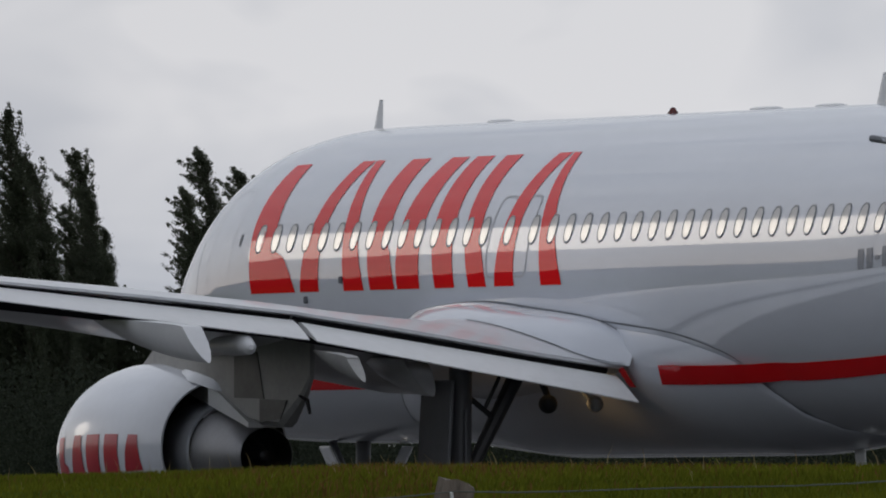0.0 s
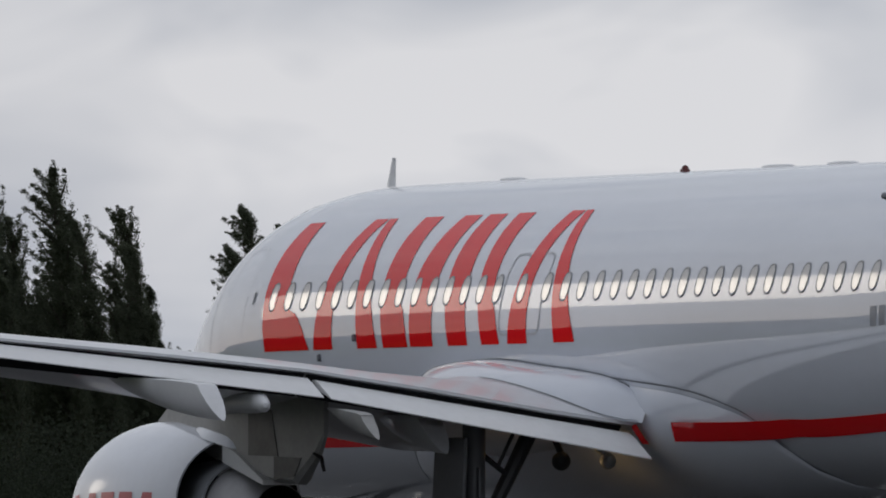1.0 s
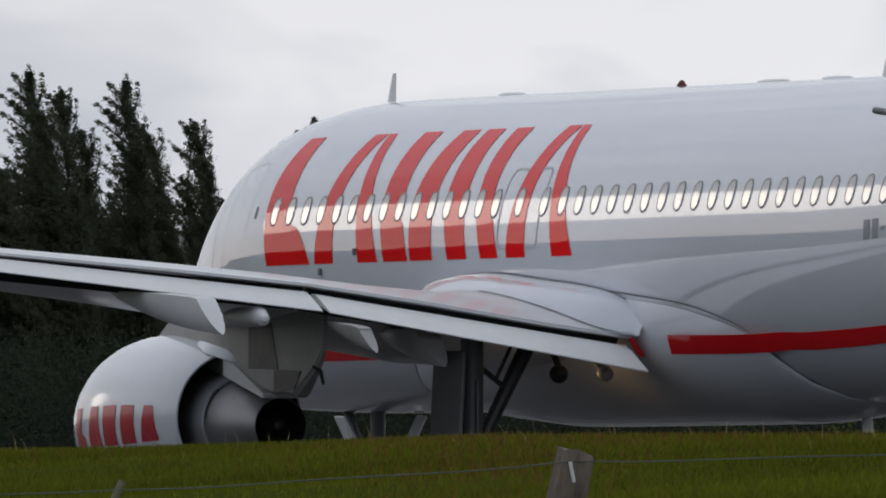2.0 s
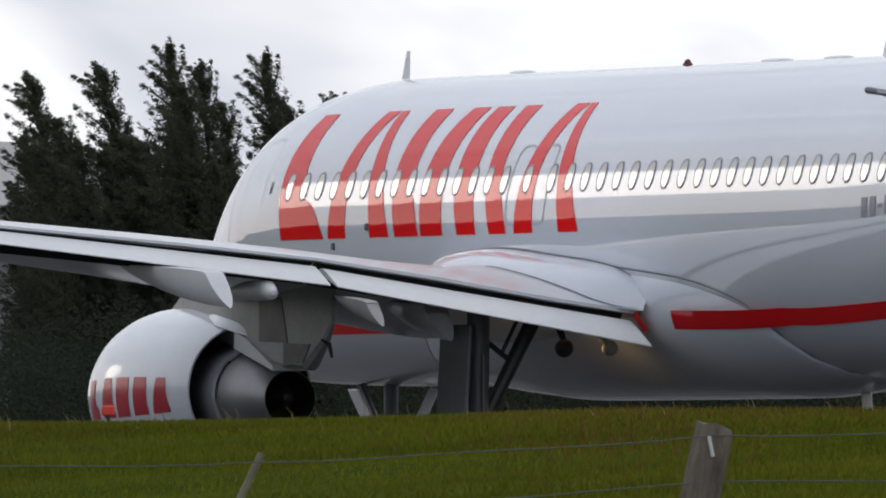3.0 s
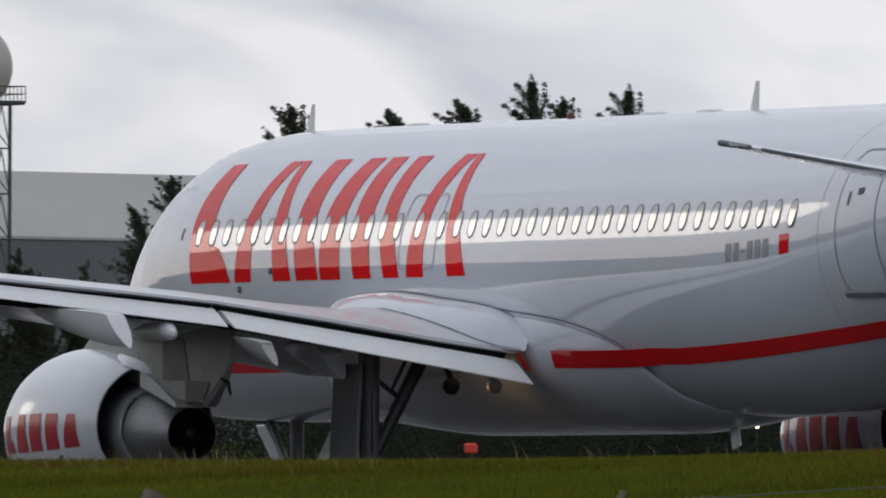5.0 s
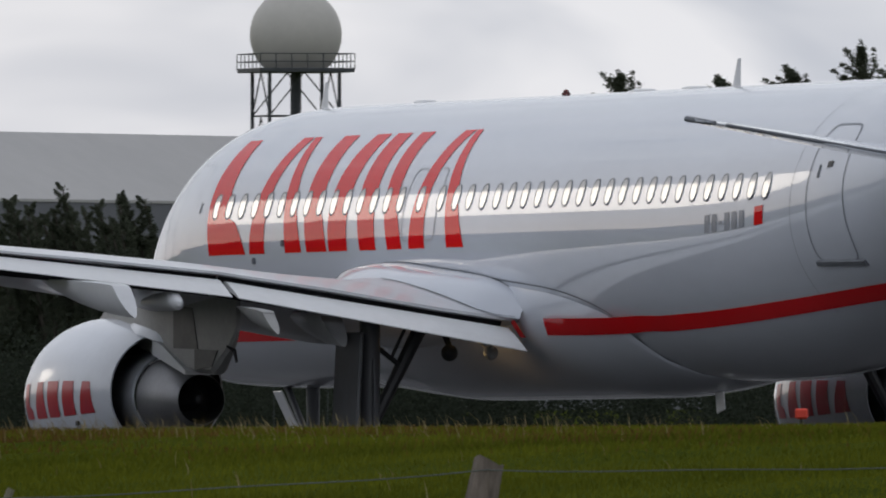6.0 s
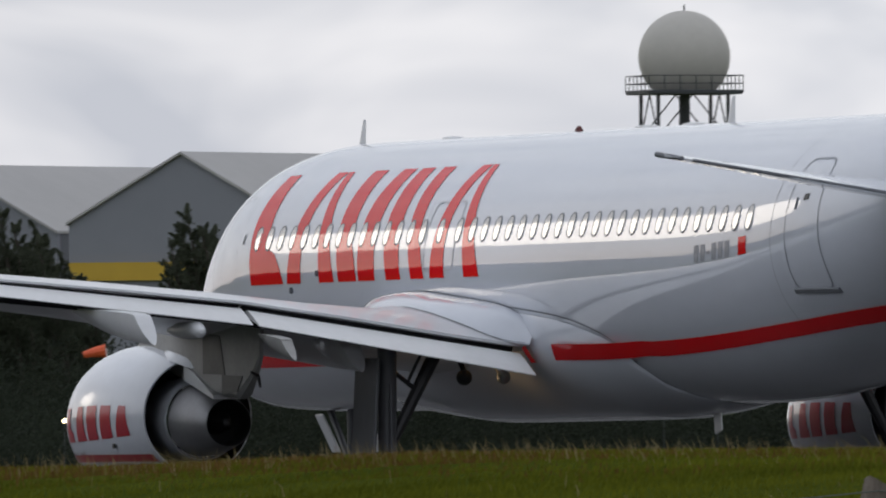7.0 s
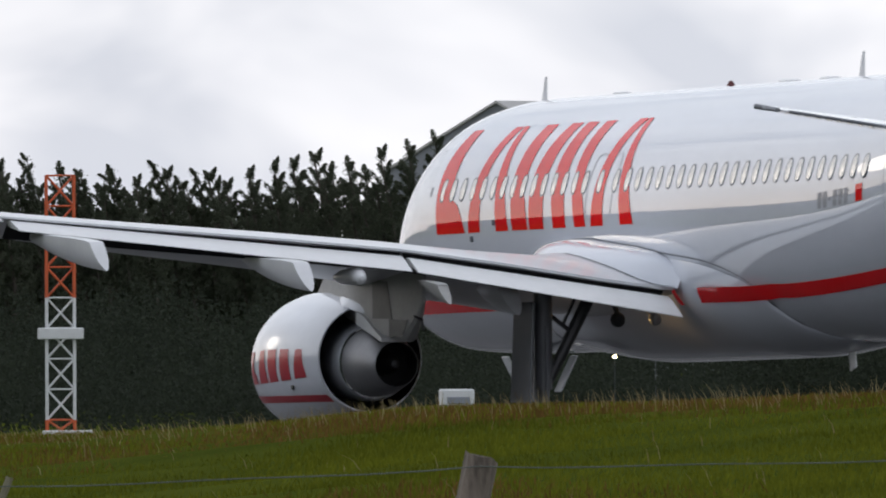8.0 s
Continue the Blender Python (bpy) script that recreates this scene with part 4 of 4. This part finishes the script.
# ---- trees ----
def leaf_cloud(bm, pts, size, rng, along=None):
    for p in pts:
        n = Vector((rng.uniform(-1, 1), rng.uniform(-1, 1), rng.uniform(-0.4, 1))).normalized()
        t = n.orthogonal().normalized()
        t.rotate(Matrix.Rotation(rng.uniform(0, 6.28), 3, n))
        if along is not None and rng.random() < 0.7:
            t = (along + 0.5 * t).normalized()
        b = n.cross(t)
        s = size * rng.uniform(0.6, 1.4)
        vs = [bm.verts.new(p + t * s * x + b * s * 0.55 * y) for x, y in ((-1, 0), (0, -1), (1.1, 0), (0, 1))]
        bm.faces.new(vs)


def tree_meshes(seed, shape):
    """Unit-high tree: leaders with swept branches that carry plumes of small leaves.
    "spire" stands in upright pointed tips, "plume" is bent to one side by the wind."""
    rng = random.Random(seed)
    nr = np.random.default_rng(seed)
    wind = shape == "plume"
    trunk = bmesh.new()
    lead = []
    for k in range(5 if wind else 7):
        a = rng.uniform(0, math.tau)
        top = 1.0 if k == 0 else (rng.uniform(0.55, 0.88) if wind else rng.uniform(0.5, 0.97))
        out = 0.0 if k == 0 else (rng.uniform(0.02, 0.05) if wind else rng.uniform(0.35, 1.1) * (0.17 - 0.12 * top))
        lead.append((a, top, out))

    def axis(l, u):
        a, top, out = l
        h = top * u
        lean = 0.075 * h ** 2.2 if wind else 0.09 * h ** 2
        return Vector((math.cos(a) * out * min(1, 1.8 * u), math.sin(a) * out * min(1, 1.8 * u) + lean, h))
    centres, along = [], []
    for l in lead:
        for k in range(8):
            u0, u1 = 0.97 * k / 8, 0.97 * (k + 1) / 8
            rod(trunk, axis(l, u0), axis(l, u1), 0.014 * (1 - 0.92 * u0), 0.014 * (1 - 0.92 * u1), 6)
        n = int((120 if wind else 46) * l[1])
        for k in range(n):
            u = 0.04 + 0.96 * (k + rng.random()) / n
            a = rng.uniform(0, math.tau)
            if wind:
                size = (0.088 + 0.072 * (1 - u)) * rng.uniform(0.6, 1.25) * (1 if u < 0.93 else 0.6)
                d = Vector((math.cos(a) * 0.5, math.sin(a) * 0.33, rng.uniform(0.35, 0.8))) * size
                tip = Vector((0, rng.uniform(0.15, 0.6), rng.uniform(0.05, 0.5))) * size
                spread = 0.0075 + 0.006 * (1 - u)
            else:
                size = (0.034 + 0.14 * (1 - u) ** 0.85) * rng.uniform(0.6, 1.2)
                d = Vector((math.cos(a) * 0.6, math.sin(a) * 0.6, rng.uniform(0.5, 1.0))) * size
                tip = Vector((0, rng.uniform(0.0, 0.25), rng.uniform(0.0, 0.3))) * size
                spread = 0.0055 + 0.014 * (1 - u)
            p0 = axis(l, u if wind else u - 0.03)
            if k % 2 == 0:
                rod(trunk, p0, p0 + d * 0.8 + tip * 0.5, 0.0035, 0.001, 4)
            m = 380 if wind else 340
            v = nr.random(m) ** 0.7
            # leaves stand in tufts along the branch
            v = np.clip(v + 0.05 * np.sin(v * 30 + a), 0, 1.05)
            c = np.array(p0) + np.outer(v, np.array(d)) + np.outer(v * v, np.array(tip))
            centres.append(c + nr.normal(0, 1, (m, 3)) * (spread * (1.05 - 0.75 * v))[:, None])
            g = np.array(d) + 2 * np.outer(v, np.array(tip))
            along.append(g / np.linalg.norm(g, axis=1)[:, None])
    C, G = np.vstack(centres), np.vstack(along)
    m = len(C)
    t = G + nr.normal(0, 0.45, (m, 3))
    t /= np.linalg.norm(t, axis=1)[:, None]
    b = np.cross(t, nr.normal(0, 1, (m, 3)))
    b /= np.linalg.norm(b, axis=1)[:, None]
    s = ((0.0025 if wind else 0.0031) * nr.uniform(0.6, 1.4, m))[:, None]
    P = np.empty((m * 4, 3))
    P[0::4], P[1::4], P[2::4], P[3::4] = C - t * s, C - b * s * 0.5, C + t * s * 1.15, C + b * s * 0.5
    crown = bpy.data.meshes.new("crown")
    crown.from_pydata(P.tolist(), [], np.arange(m * 4).reshape(m, 4).tolist())
    crown.materials.append(LEAF)
    stem = bpy.data.meshes.new("trunk")
    trunk.to_mesh(stem)
    trunk.free()
    stem.materials.append(BARK)
    return stem, crown, 0.07 if wind else 0.09


def plant(meshes, at, height, wide, turn, label, group):
    thing = empty("tree", label, "tree", Matrix.Translation((at.x, at.y - meshes[2] * height * wide, -0.11)), group)
    for me, nm in zip(meshes, ("trunk", "crown")):
        ob = new(nm, me)
        ob.parent = thing
        ob.scale = (height * wide, height * wide, height)
        ob.rotation_euler = (0, 0, turn)
    return thing


def build_trees():
    kinds = [tree_meshes(s, "spire") for s in (11, 12, 13, 14)]
    plumes = [tree_meshes(s, "plume") for s in (21, 22, 24)]
    rng = random.Random(5)
    # azimuth, elevation of the top, relative width
    tall = [(-20.09, 0.775, 0.95), (-20.257, 0.80, 0.95), (-20.414, 0.838, 0.95), (-20.49, 0.80, 0.8), (-20.65, 0.815, 0.95), (-20.56, 0.70, 1.0),
            (-20.463, 0.75, 1.0), (-20.74, 0.70, 1.1), (-20.845, 0.72, 0.85), (-20.88, 0.63, 0.72), (-19.81, 0.78, 0.95), (-20.05, 0.62, 0.9), (-20.2, 0.60, 1.0), (-20.38, 0.60, 1.0), (-19.50, 0.60, 0.9), (-19.44, 0.52, 1.0), (-20.16, 0.66, 1.1), (-20.33, 0.62, 1.2),
            (-21.17, 0.73, 0.85), (-21.0, 0.36, 1.2), (-20.95, 0.38, 1.1), (-21.06, 0.36, 1.2), (-21.13, 0.63, 0.8), (-21.12, 0.52, 0.8), (-21.25, 0.68, 0.9), (-21.36, 0.60, 1.0), (-21.5, 0.66, 1.0), (-21.7, 0.6, 1.0), (-22.0, 0.62, 1.0), (-22.3, 0.6, 1.1), (-22.6, 0.63, 1.0), (-22.9, 0.6, 1.0), (-23.3, 0.6, 1.0)]
    for az, el, wd in tall:
        r = 760 + rng.uniform(-25, 25)
        p = toward(az, el, r)
        plant(rng.choice(plumes), p, (p.z + 0.11) * 0.975, 1.55 * wd, rng.uniform(-0.5, 0.5), "tall dark green poplar bent by the wind", "wind-blown poplars")
    low = [(-19.30, 0.37), (-19.12, 0.40), (-18.95, 0.38), (-18.78, 0.42), (-18.545, 0.470), (-18.50, 0.44), (-18.45, 0.43), (-18.409, 0.488), (-18.317, 0.41), (-18.22, 0.44), (-18.12, 0.44), (-18.06, 0.49), (-17.99, 0.50), (-17.93, 0.49), (-18.28, 0.45), (-17.87, 0.45),
           (-17.80, 0.41), (-17.726, 0.488), (-17.76, 0.45), (-17.69, 0.42), (-17.41, 0.385), (-17.333, 0.455), (-17.36, 0.42), (-17.29, 0.46), (-17.242, 0.50), (-17.19, 0.46), (-17.13, 0.49), (-17.07, 0.47),
           (-17.01, 0.50), (-16.957, 0.522), (-16.90, 0.50), (-16.828, 0.49), (-16.75, 0.46), (-16.65, 0.481), (-16.607, 0.465), (-16.564, 0.46), (-16.50, 0.44), (-16.421, 0.415), (-16.35, 0.43), (-16.285, 0.44),
           (-16.21, 0.42), (-16.14, 0.44), (-16.08, 0.43), (-16.02, 0.45), (-15.943, 0.47), (-15.87, 0.46), (-15.8, 0.45), (-15.72, 0.46)]
    for az, el in low:
        r = 700 + rng.uniform(-20, 20)
        p = toward(az, el, r)
        plant(rng.choice(kinds), p, (p.z + 0.11) * 1.035, rng.uniform(1.25, 1.6), rng.uniform(-0.5, 0.5), "dense dark green poplar in a tree row", "poplar row")
    # second rank that closes the row
    for k in range(62):
        az = -15.7 - 0.062 * k + rng.uniform(-0.02, 0.02)
        if -17.68 < az < -17.42 or az < -19.35:
            continue
        p = toward(az, (0.445 if -18.7 < az < -17.68 else (0.435 if az > -17.42 else 0.31)) + rng.uniform(-0.04, 0.04), 730)
        plant(rng.choice(kinds), p, p.z + 0.11, 1.7, rng.uniform(-0.5, 0.5), "dense dark green poplar in a tree row", "poplar row")
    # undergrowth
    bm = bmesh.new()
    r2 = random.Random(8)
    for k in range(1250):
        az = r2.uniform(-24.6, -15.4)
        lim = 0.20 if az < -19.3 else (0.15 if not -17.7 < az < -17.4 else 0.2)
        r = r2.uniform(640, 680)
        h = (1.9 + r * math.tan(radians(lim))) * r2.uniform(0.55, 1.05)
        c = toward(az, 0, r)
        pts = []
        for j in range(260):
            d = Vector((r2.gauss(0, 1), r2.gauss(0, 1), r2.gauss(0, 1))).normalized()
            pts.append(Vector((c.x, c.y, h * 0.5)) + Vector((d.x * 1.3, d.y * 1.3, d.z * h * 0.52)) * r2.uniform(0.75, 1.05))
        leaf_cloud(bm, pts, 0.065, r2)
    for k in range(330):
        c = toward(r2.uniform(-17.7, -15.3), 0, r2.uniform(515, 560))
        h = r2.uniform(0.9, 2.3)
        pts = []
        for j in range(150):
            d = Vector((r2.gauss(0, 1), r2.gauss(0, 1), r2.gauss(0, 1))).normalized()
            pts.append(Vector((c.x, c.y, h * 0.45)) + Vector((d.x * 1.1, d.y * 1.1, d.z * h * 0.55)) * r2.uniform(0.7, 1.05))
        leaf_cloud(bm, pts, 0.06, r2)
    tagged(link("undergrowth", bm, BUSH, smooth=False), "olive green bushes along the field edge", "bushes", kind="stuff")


def build_belt():
    """A dark belt of trees along the near side of the field, mirrored in the paint."""
    rng = random.Random(4)
    bm = bmesh.new()
    rings = []
    for k in range(420):
        x = -420 + 4.2 * k
        h = 14.5 + 2.5 * noise.noise(Vector((x * 0.03, 1, 0))) + rng.uniform(-1.8, 1.8)
        y = 48 + 2 * noise.noise(Vector((x * 0.05, 7, 0))) + rng.uniform(-0.8, 0.8)
        rings.append([(x, y, -0.2), (x + rng.uniform(-1, 1), y - 1.2, h * 0.35), (x + rng.uniform(-1, 1), y - 0.6, h * 0.75), (x, y + 1.5 + rng.uniform(-0.5, 0.5), h),
                      (x + rng.uniform(-1, 1), y + 4.4, h * 0.8), (x, y + 6, h * 0.35), (x, y + 5, -0.2)])
    skin(bm, rings, closed=True)
    tagged(link("tree_belt", recalc(bm), LEAF, smooth=False), "dark green belt of trees along the field", "trees", kind="stuff")


# ---- bank, fence and small things ----
def build_grass():
    rng = np.random.default_rng(3)
    n = 420000
    az = np.radians(rng.uniform(-23.2, -15.5, n))
    y = -(25.5 + 24.5 * rng.random(n) ** 0.75)
    x = y / np.tan(az)
    bz = np.interp(y, np.linspace(-84, 0, 400), [BANK_Y(v) for v in np.linspace(-84, 0, 400)])
    cz = np.interp(np.degrees(az), np.linspace(-25, -14, 400), [CREST_A(v) for v in np.linspace(-25, -14, 400)])
    z = bz * (cz + 0.03) - 0.13
    for name, pick, hh, ww, mat, label in (("grass", slice(0, n - 142000), (0.035, 0.08), 0.0034, GRASS, "dense green meadow grass"),
                                           ("dry_grass", slice(n - 142000, n - 12000), (0.035, 0.085), 0.0034, STRAW, "brown dry grass in patches"),
                                           ("seed_stalks", slice(n - 12000, n), (0.06, 0.17), 0.0020, STALK, "tall pale flowering grass stalks")):
        X, Y, Z = x[pick], y[pick], z[pick]
        m = len(X)
        patch = np.array([noise.noise(Vector((a * 0.06, b * 0.16, 3))) for a, b in zip(X, Y)])
        h = rng.uniform(*hh, m) * (1 + 0.35 * patch)
        A = np.degrees(np.arctan2(Y, X))
        crest = np.clip((-41.0 - Y) / 3.0, 0, 1) * np.clip((A + 20.6) / 1.2, 0.25, 1)
        mottle = np.array([noise.noise(Vector((a * 0.3, b * 0.8, 11))) for a, b in zip(X, Y)])
        brown = np.clip(crest * (0.62 + 1.1 * mottle) + np.clip((patch - 0.16) * 3.5, 0, 0.6) + 0.65 * np.exp(-((A + 21.6) / 0.3) ** 2 - ((Y + 41) / 2.2) ** 2), 0.0, 0.95)
        chance = rng.random(m)
        keep = chance < brown if name == "dry_grass" else (chance < np.where(Y < -43, 0.6, 0.04) * np.clip((A + 20.4) / 1.6, 0.12, 1) if name == "seed_stalks" else chance > 0.85 * brown)
        X, Y, Z, h = X[keep], Y[keep], Z[keep], h[keep]
        m = len(X)
        t = rng.uniform(0, 2 * np.pi, m)
        w = ww * rng.uniform(0.6, 1.5, m)
        bend = h * rng.uniform(0.2, 0.9, m)
        side = rng.normal(0.55 if name == "seed_stalks" else -0.1, 0.45, m)
        dx, dy = np.cos(t) * 0.3, -1.0 * np.ones(m)
        wx, wy = w * 0.35, w * 0.94
        P = np.empty((m * 5, 3))
        P[0::5] = np.c_[X - wx, Y - wy, Z]
        P[1::5] = np.c_[X + wx, Y + wy, Z]
        P[2::5] = np.c_[X + wx * 0.8 + dx * bend * 0.3, Y + wy * 0.8 + side * bend * 0.35, Z + h * 0.62]
        P[3::5] = np.c_[X - wx * 0.8 + dx * bend * 0.3, Y - wy * 0.8 + side * bend * 0.35, Z + h * 0.62]
        P[4::5] = np.c_[X + dx * bend, Y + side * bend, Z + h]
        k = np.arange(m) * 5
        faces = [tuple(f) for f in np.c_[k, k + 1, k + 2, k + 3].tolist()] + [tuple(f) for f in np.c_[k + 3, k + 2, k + 4].tolist()]
        me = bpy.data.meshes.new(name)
        me.from_pydata(P.tolist(), [], faces)
        me.materials.append(mat)
        tagged(new(name, me), label, "grass", kind="stuff")


def build_fence():
    R = 80
    fence = empty("wire_fence", "old wire fence with weathered wooden posts and thin stakes", "fence")
    posts = [(-24.1, -0.04), (-21.81, -0.113), (-19.487, -0.197), (-17.093, -0.285), (-14.7, -0.37)]
    stakes = [(-22.95, -0.08), (-20.664, -0.185), (-18.28, -0.267), (-15.9, -0.33)]
    rng = random.Random(2)
    for az, el in posts:
        p = toward(az, el, R)
        g = ground_z(p.x, p.y)
        bm = bmesh.new()
        n = 9
        H = p.z - g + 0.25
        rings = []
        for k in range(9):
            u = k / 8
            rr = 0.064 * (1 + 0.06 * math.sin(5 * u + az)) * (0.9 if k == 8 else 1)
            rings.append([(rr * math.cos(a) * (1 + 0.1 * math.sin(3 * a + az)), rr * math.sin(a) * (1 + 0.1 * math.cos(2 * a + az)) + 0.22 * H * (1 - u), H * u + (0.02 * math.sin(a) + 0.008 * math.cos(3 * a + az) if k == 8 else 0)) for a in [j * math.tau / n for j in range(n)]])
        skin(bm, rings)
        recalc(bm)
        ob = part("post", bm, WOOD, fence, "weathered grey-brown wooden post")
        ob.location = (p.x, p.y, g - 0.25)
        if az == -21.81:
            bm = bmesh.new()
            box(bm, (0.008, 0.013, 0.075), pose(-0.074, 0.045, H - 0.07, -12), 0.003)
            part("staple", bm, MAST_WHITE, ob, "pale metal tag")
    # a shorter stub stands against one post
    p = toward(-17.093, -0.285, R)
    g = ground_z(p.x, p.y)
    bm = bmesh.new()
    skin(bm, [[(p.x - 0.1 + 0.06 * math.cos(a * math.tau / 9), p.y + 0.09 + 0.14 * (1 - u) * (p.z - g) + 0.055 * math.sin(a * math.tau / 9), g - 0.2 + (p.z - g + 0.03) * u + (0.012 * math.cos(a) if u == 1 else 0)) for a in range(9)] for u in (0, 0.3, 0.6, 0.97, 1)])
    part("stub_post", recalc(bm), WOOD, fence, "short weathered stub post")
    for az, el in stakes:
        p = toward(az, el, R)
        g = ground_z(p.x, p.y)
        bm = bmesh.new()
        rod(bm, (p.x, p.y + 0.5, g - 0.2), (p.x, p.y, p.z), 0.016, 0.014, 6)
        part("stake", bm, STAKE, fence, "thin bleached stake")
    marks = sorted(posts + stakes)
    for drop in (0.0, 0.165, 0.335):
        for (a0, e0), (a1, e1) in zip(marks, marks[1:]):
            bm = bmesh.new()
            rings = []
            for k in range(9):
                u = k / 8
                p = toward(a0 + (a1 - a0) * u, e0 + (e1 - e0) * u, R - 0.07)
                p.z -= drop + 0.03 + 0.05 * u * (1 - u) + 0.004 * math.sin(9 * u + drop * 20)
                rings.append([(p.x + 0.0026 * math.cos(j * 1.2566), p.y, p.z + 0.0026 * math.sin(j * 1.2566)) for j in range(5)])
            skin(bm, rings)
            part("wire", recalc(bm), WIRE, fence, "slack galvanised wire")
    return fence


def build_small():
    p = toward(-17.03, -0.14, 200)
    g = ground_z(p.x, p.y)
    thing = empty("marker_box", "small white equipment box on the grass bank", "box", pose(p.x, p.y, g, 0, 0, -10))
    bm = bmesh.new()
    box(bm, (0.25, 0.29, p.z + 0.10 - g), pose(0, 0, (p.z + 0.10 - g) / 2), 0.015)
    part("case", bm, MAST_WHITE, thing, "white case")
    bm = bmesh.new()
    box(bm, (0.02, 0.20, 0.06), pose(-0.145, 0, p.z - g), 0.004)
    part("label_plate", bm, GREY_MARK, thing, "grey plate")
    for az, el, r in ((-20.277, -0.078, 190),):
        p = toward(az, el, r)
        g = ground_z(p.x, p.y)
        thing = empty("runway_marker", "small bright red marker standing in the grass", "marker", pose(p.x, p.y, g, 0, 0, -20))
        bm = bmesh.new()
        box(bm, (0.08, 0.11, 0.09), pose(0, 0, p.z - g), 0.015)
        part("head", bm, MARK_RED, thing, "bright red head")
        bm = bmesh.new()
        rod(bm, (0, 0, -0.05), (0, 0, p.z - g), 0.015)
        part("stem", bm, BLACK, thing)
    for az, el in ((-21.0, -0.019), (-19.08, 0.0), (-18.944, 0.012), (-17.533, 0.033), (-17.43, -0.032)):
        r = 520
        p = toward(az, el, r)
        thing = empty("field_lamp", "small lit airfield lamp on a short pole", "lamp", pose(p.x, p.y, -0.11), "airfield lamps")
        bm = bmesh.new()
        rod(bm, (0, 0, 0), (0, 0, p.z + 0.05), 0.009)
        part("pole", bm, TOWER, thing)
        bm = bmesh.new()
        bmesh.ops.create_uvsphere(bm, u_segments=10, v_segments=6, radius=0.05, matrix=pose(0, 0, p.z + 0.11))
        part("lens", bm, WHITE_LAMP, thing, "lit white lens", True)
    p = toward(-17.535, 0.142, 630)
    thing = empty("wind_cone", "small orange wind cone on a pole", "wind cone", pose(p.x, p.y, -0.11, 0, 0, 70))
    bm = bmesh.new()
    rod(bm, (0, 0, 0), (0, 0, p.z + 0.2), 0.05)
    part("pole", bm, MAST_WHITE, thing)
    bm = bmesh.new()
    rod(bm, (0, 0, p.z + 0.14), (0.3, 0, p.z + 0.10), 0.19, 0.15, 10)
    rod(bm, (0.3, 0, p.z + 0.10), (0.62, 0, p.z + 0.02), 0.15, 0.09, 10)
    part("cone", bm, ORANGE, thing, "orange fabric cone")


build_hangars()
build_radar()
build_mast()
build_trees()
build_belt()
build_grass()
build_fence()
build_small()


# ---- movement ----
def motions():
    # seconds, distance along the runway, heading
    rows = []
    turn = [(0, -0.10), (0.5, -0.03), (1, 0.01), (1.5, 0.06), (3, 0.10), (3.5, 0.213), (4, 0.377), (4.5, 0.54), (6, 0.76), (6.5, 0.70), (7, 0.41), (7.5, -0.13), (8, -0.40)]
    # the nose dips and the near wing leans as the heading swings back: seconds, pitch, bank
    sway = {7.5: (0.43, -0.33), 8: (0.56, -0.42)}
    for t, psi in turn:
        u = t / 8
        pitch, bank = sway.get(t, (0.335, 0.0))
        a = 244.154 + 3.504 * u + 30.450 * u**2 + 37.359 * u**3 + 20.711 * u**4 - 19.863 * u**5
        rows.append((t, pose(a, -103.623, -0.055, bank, pitch, psi)))
    walk(airliner, rows)


motions()
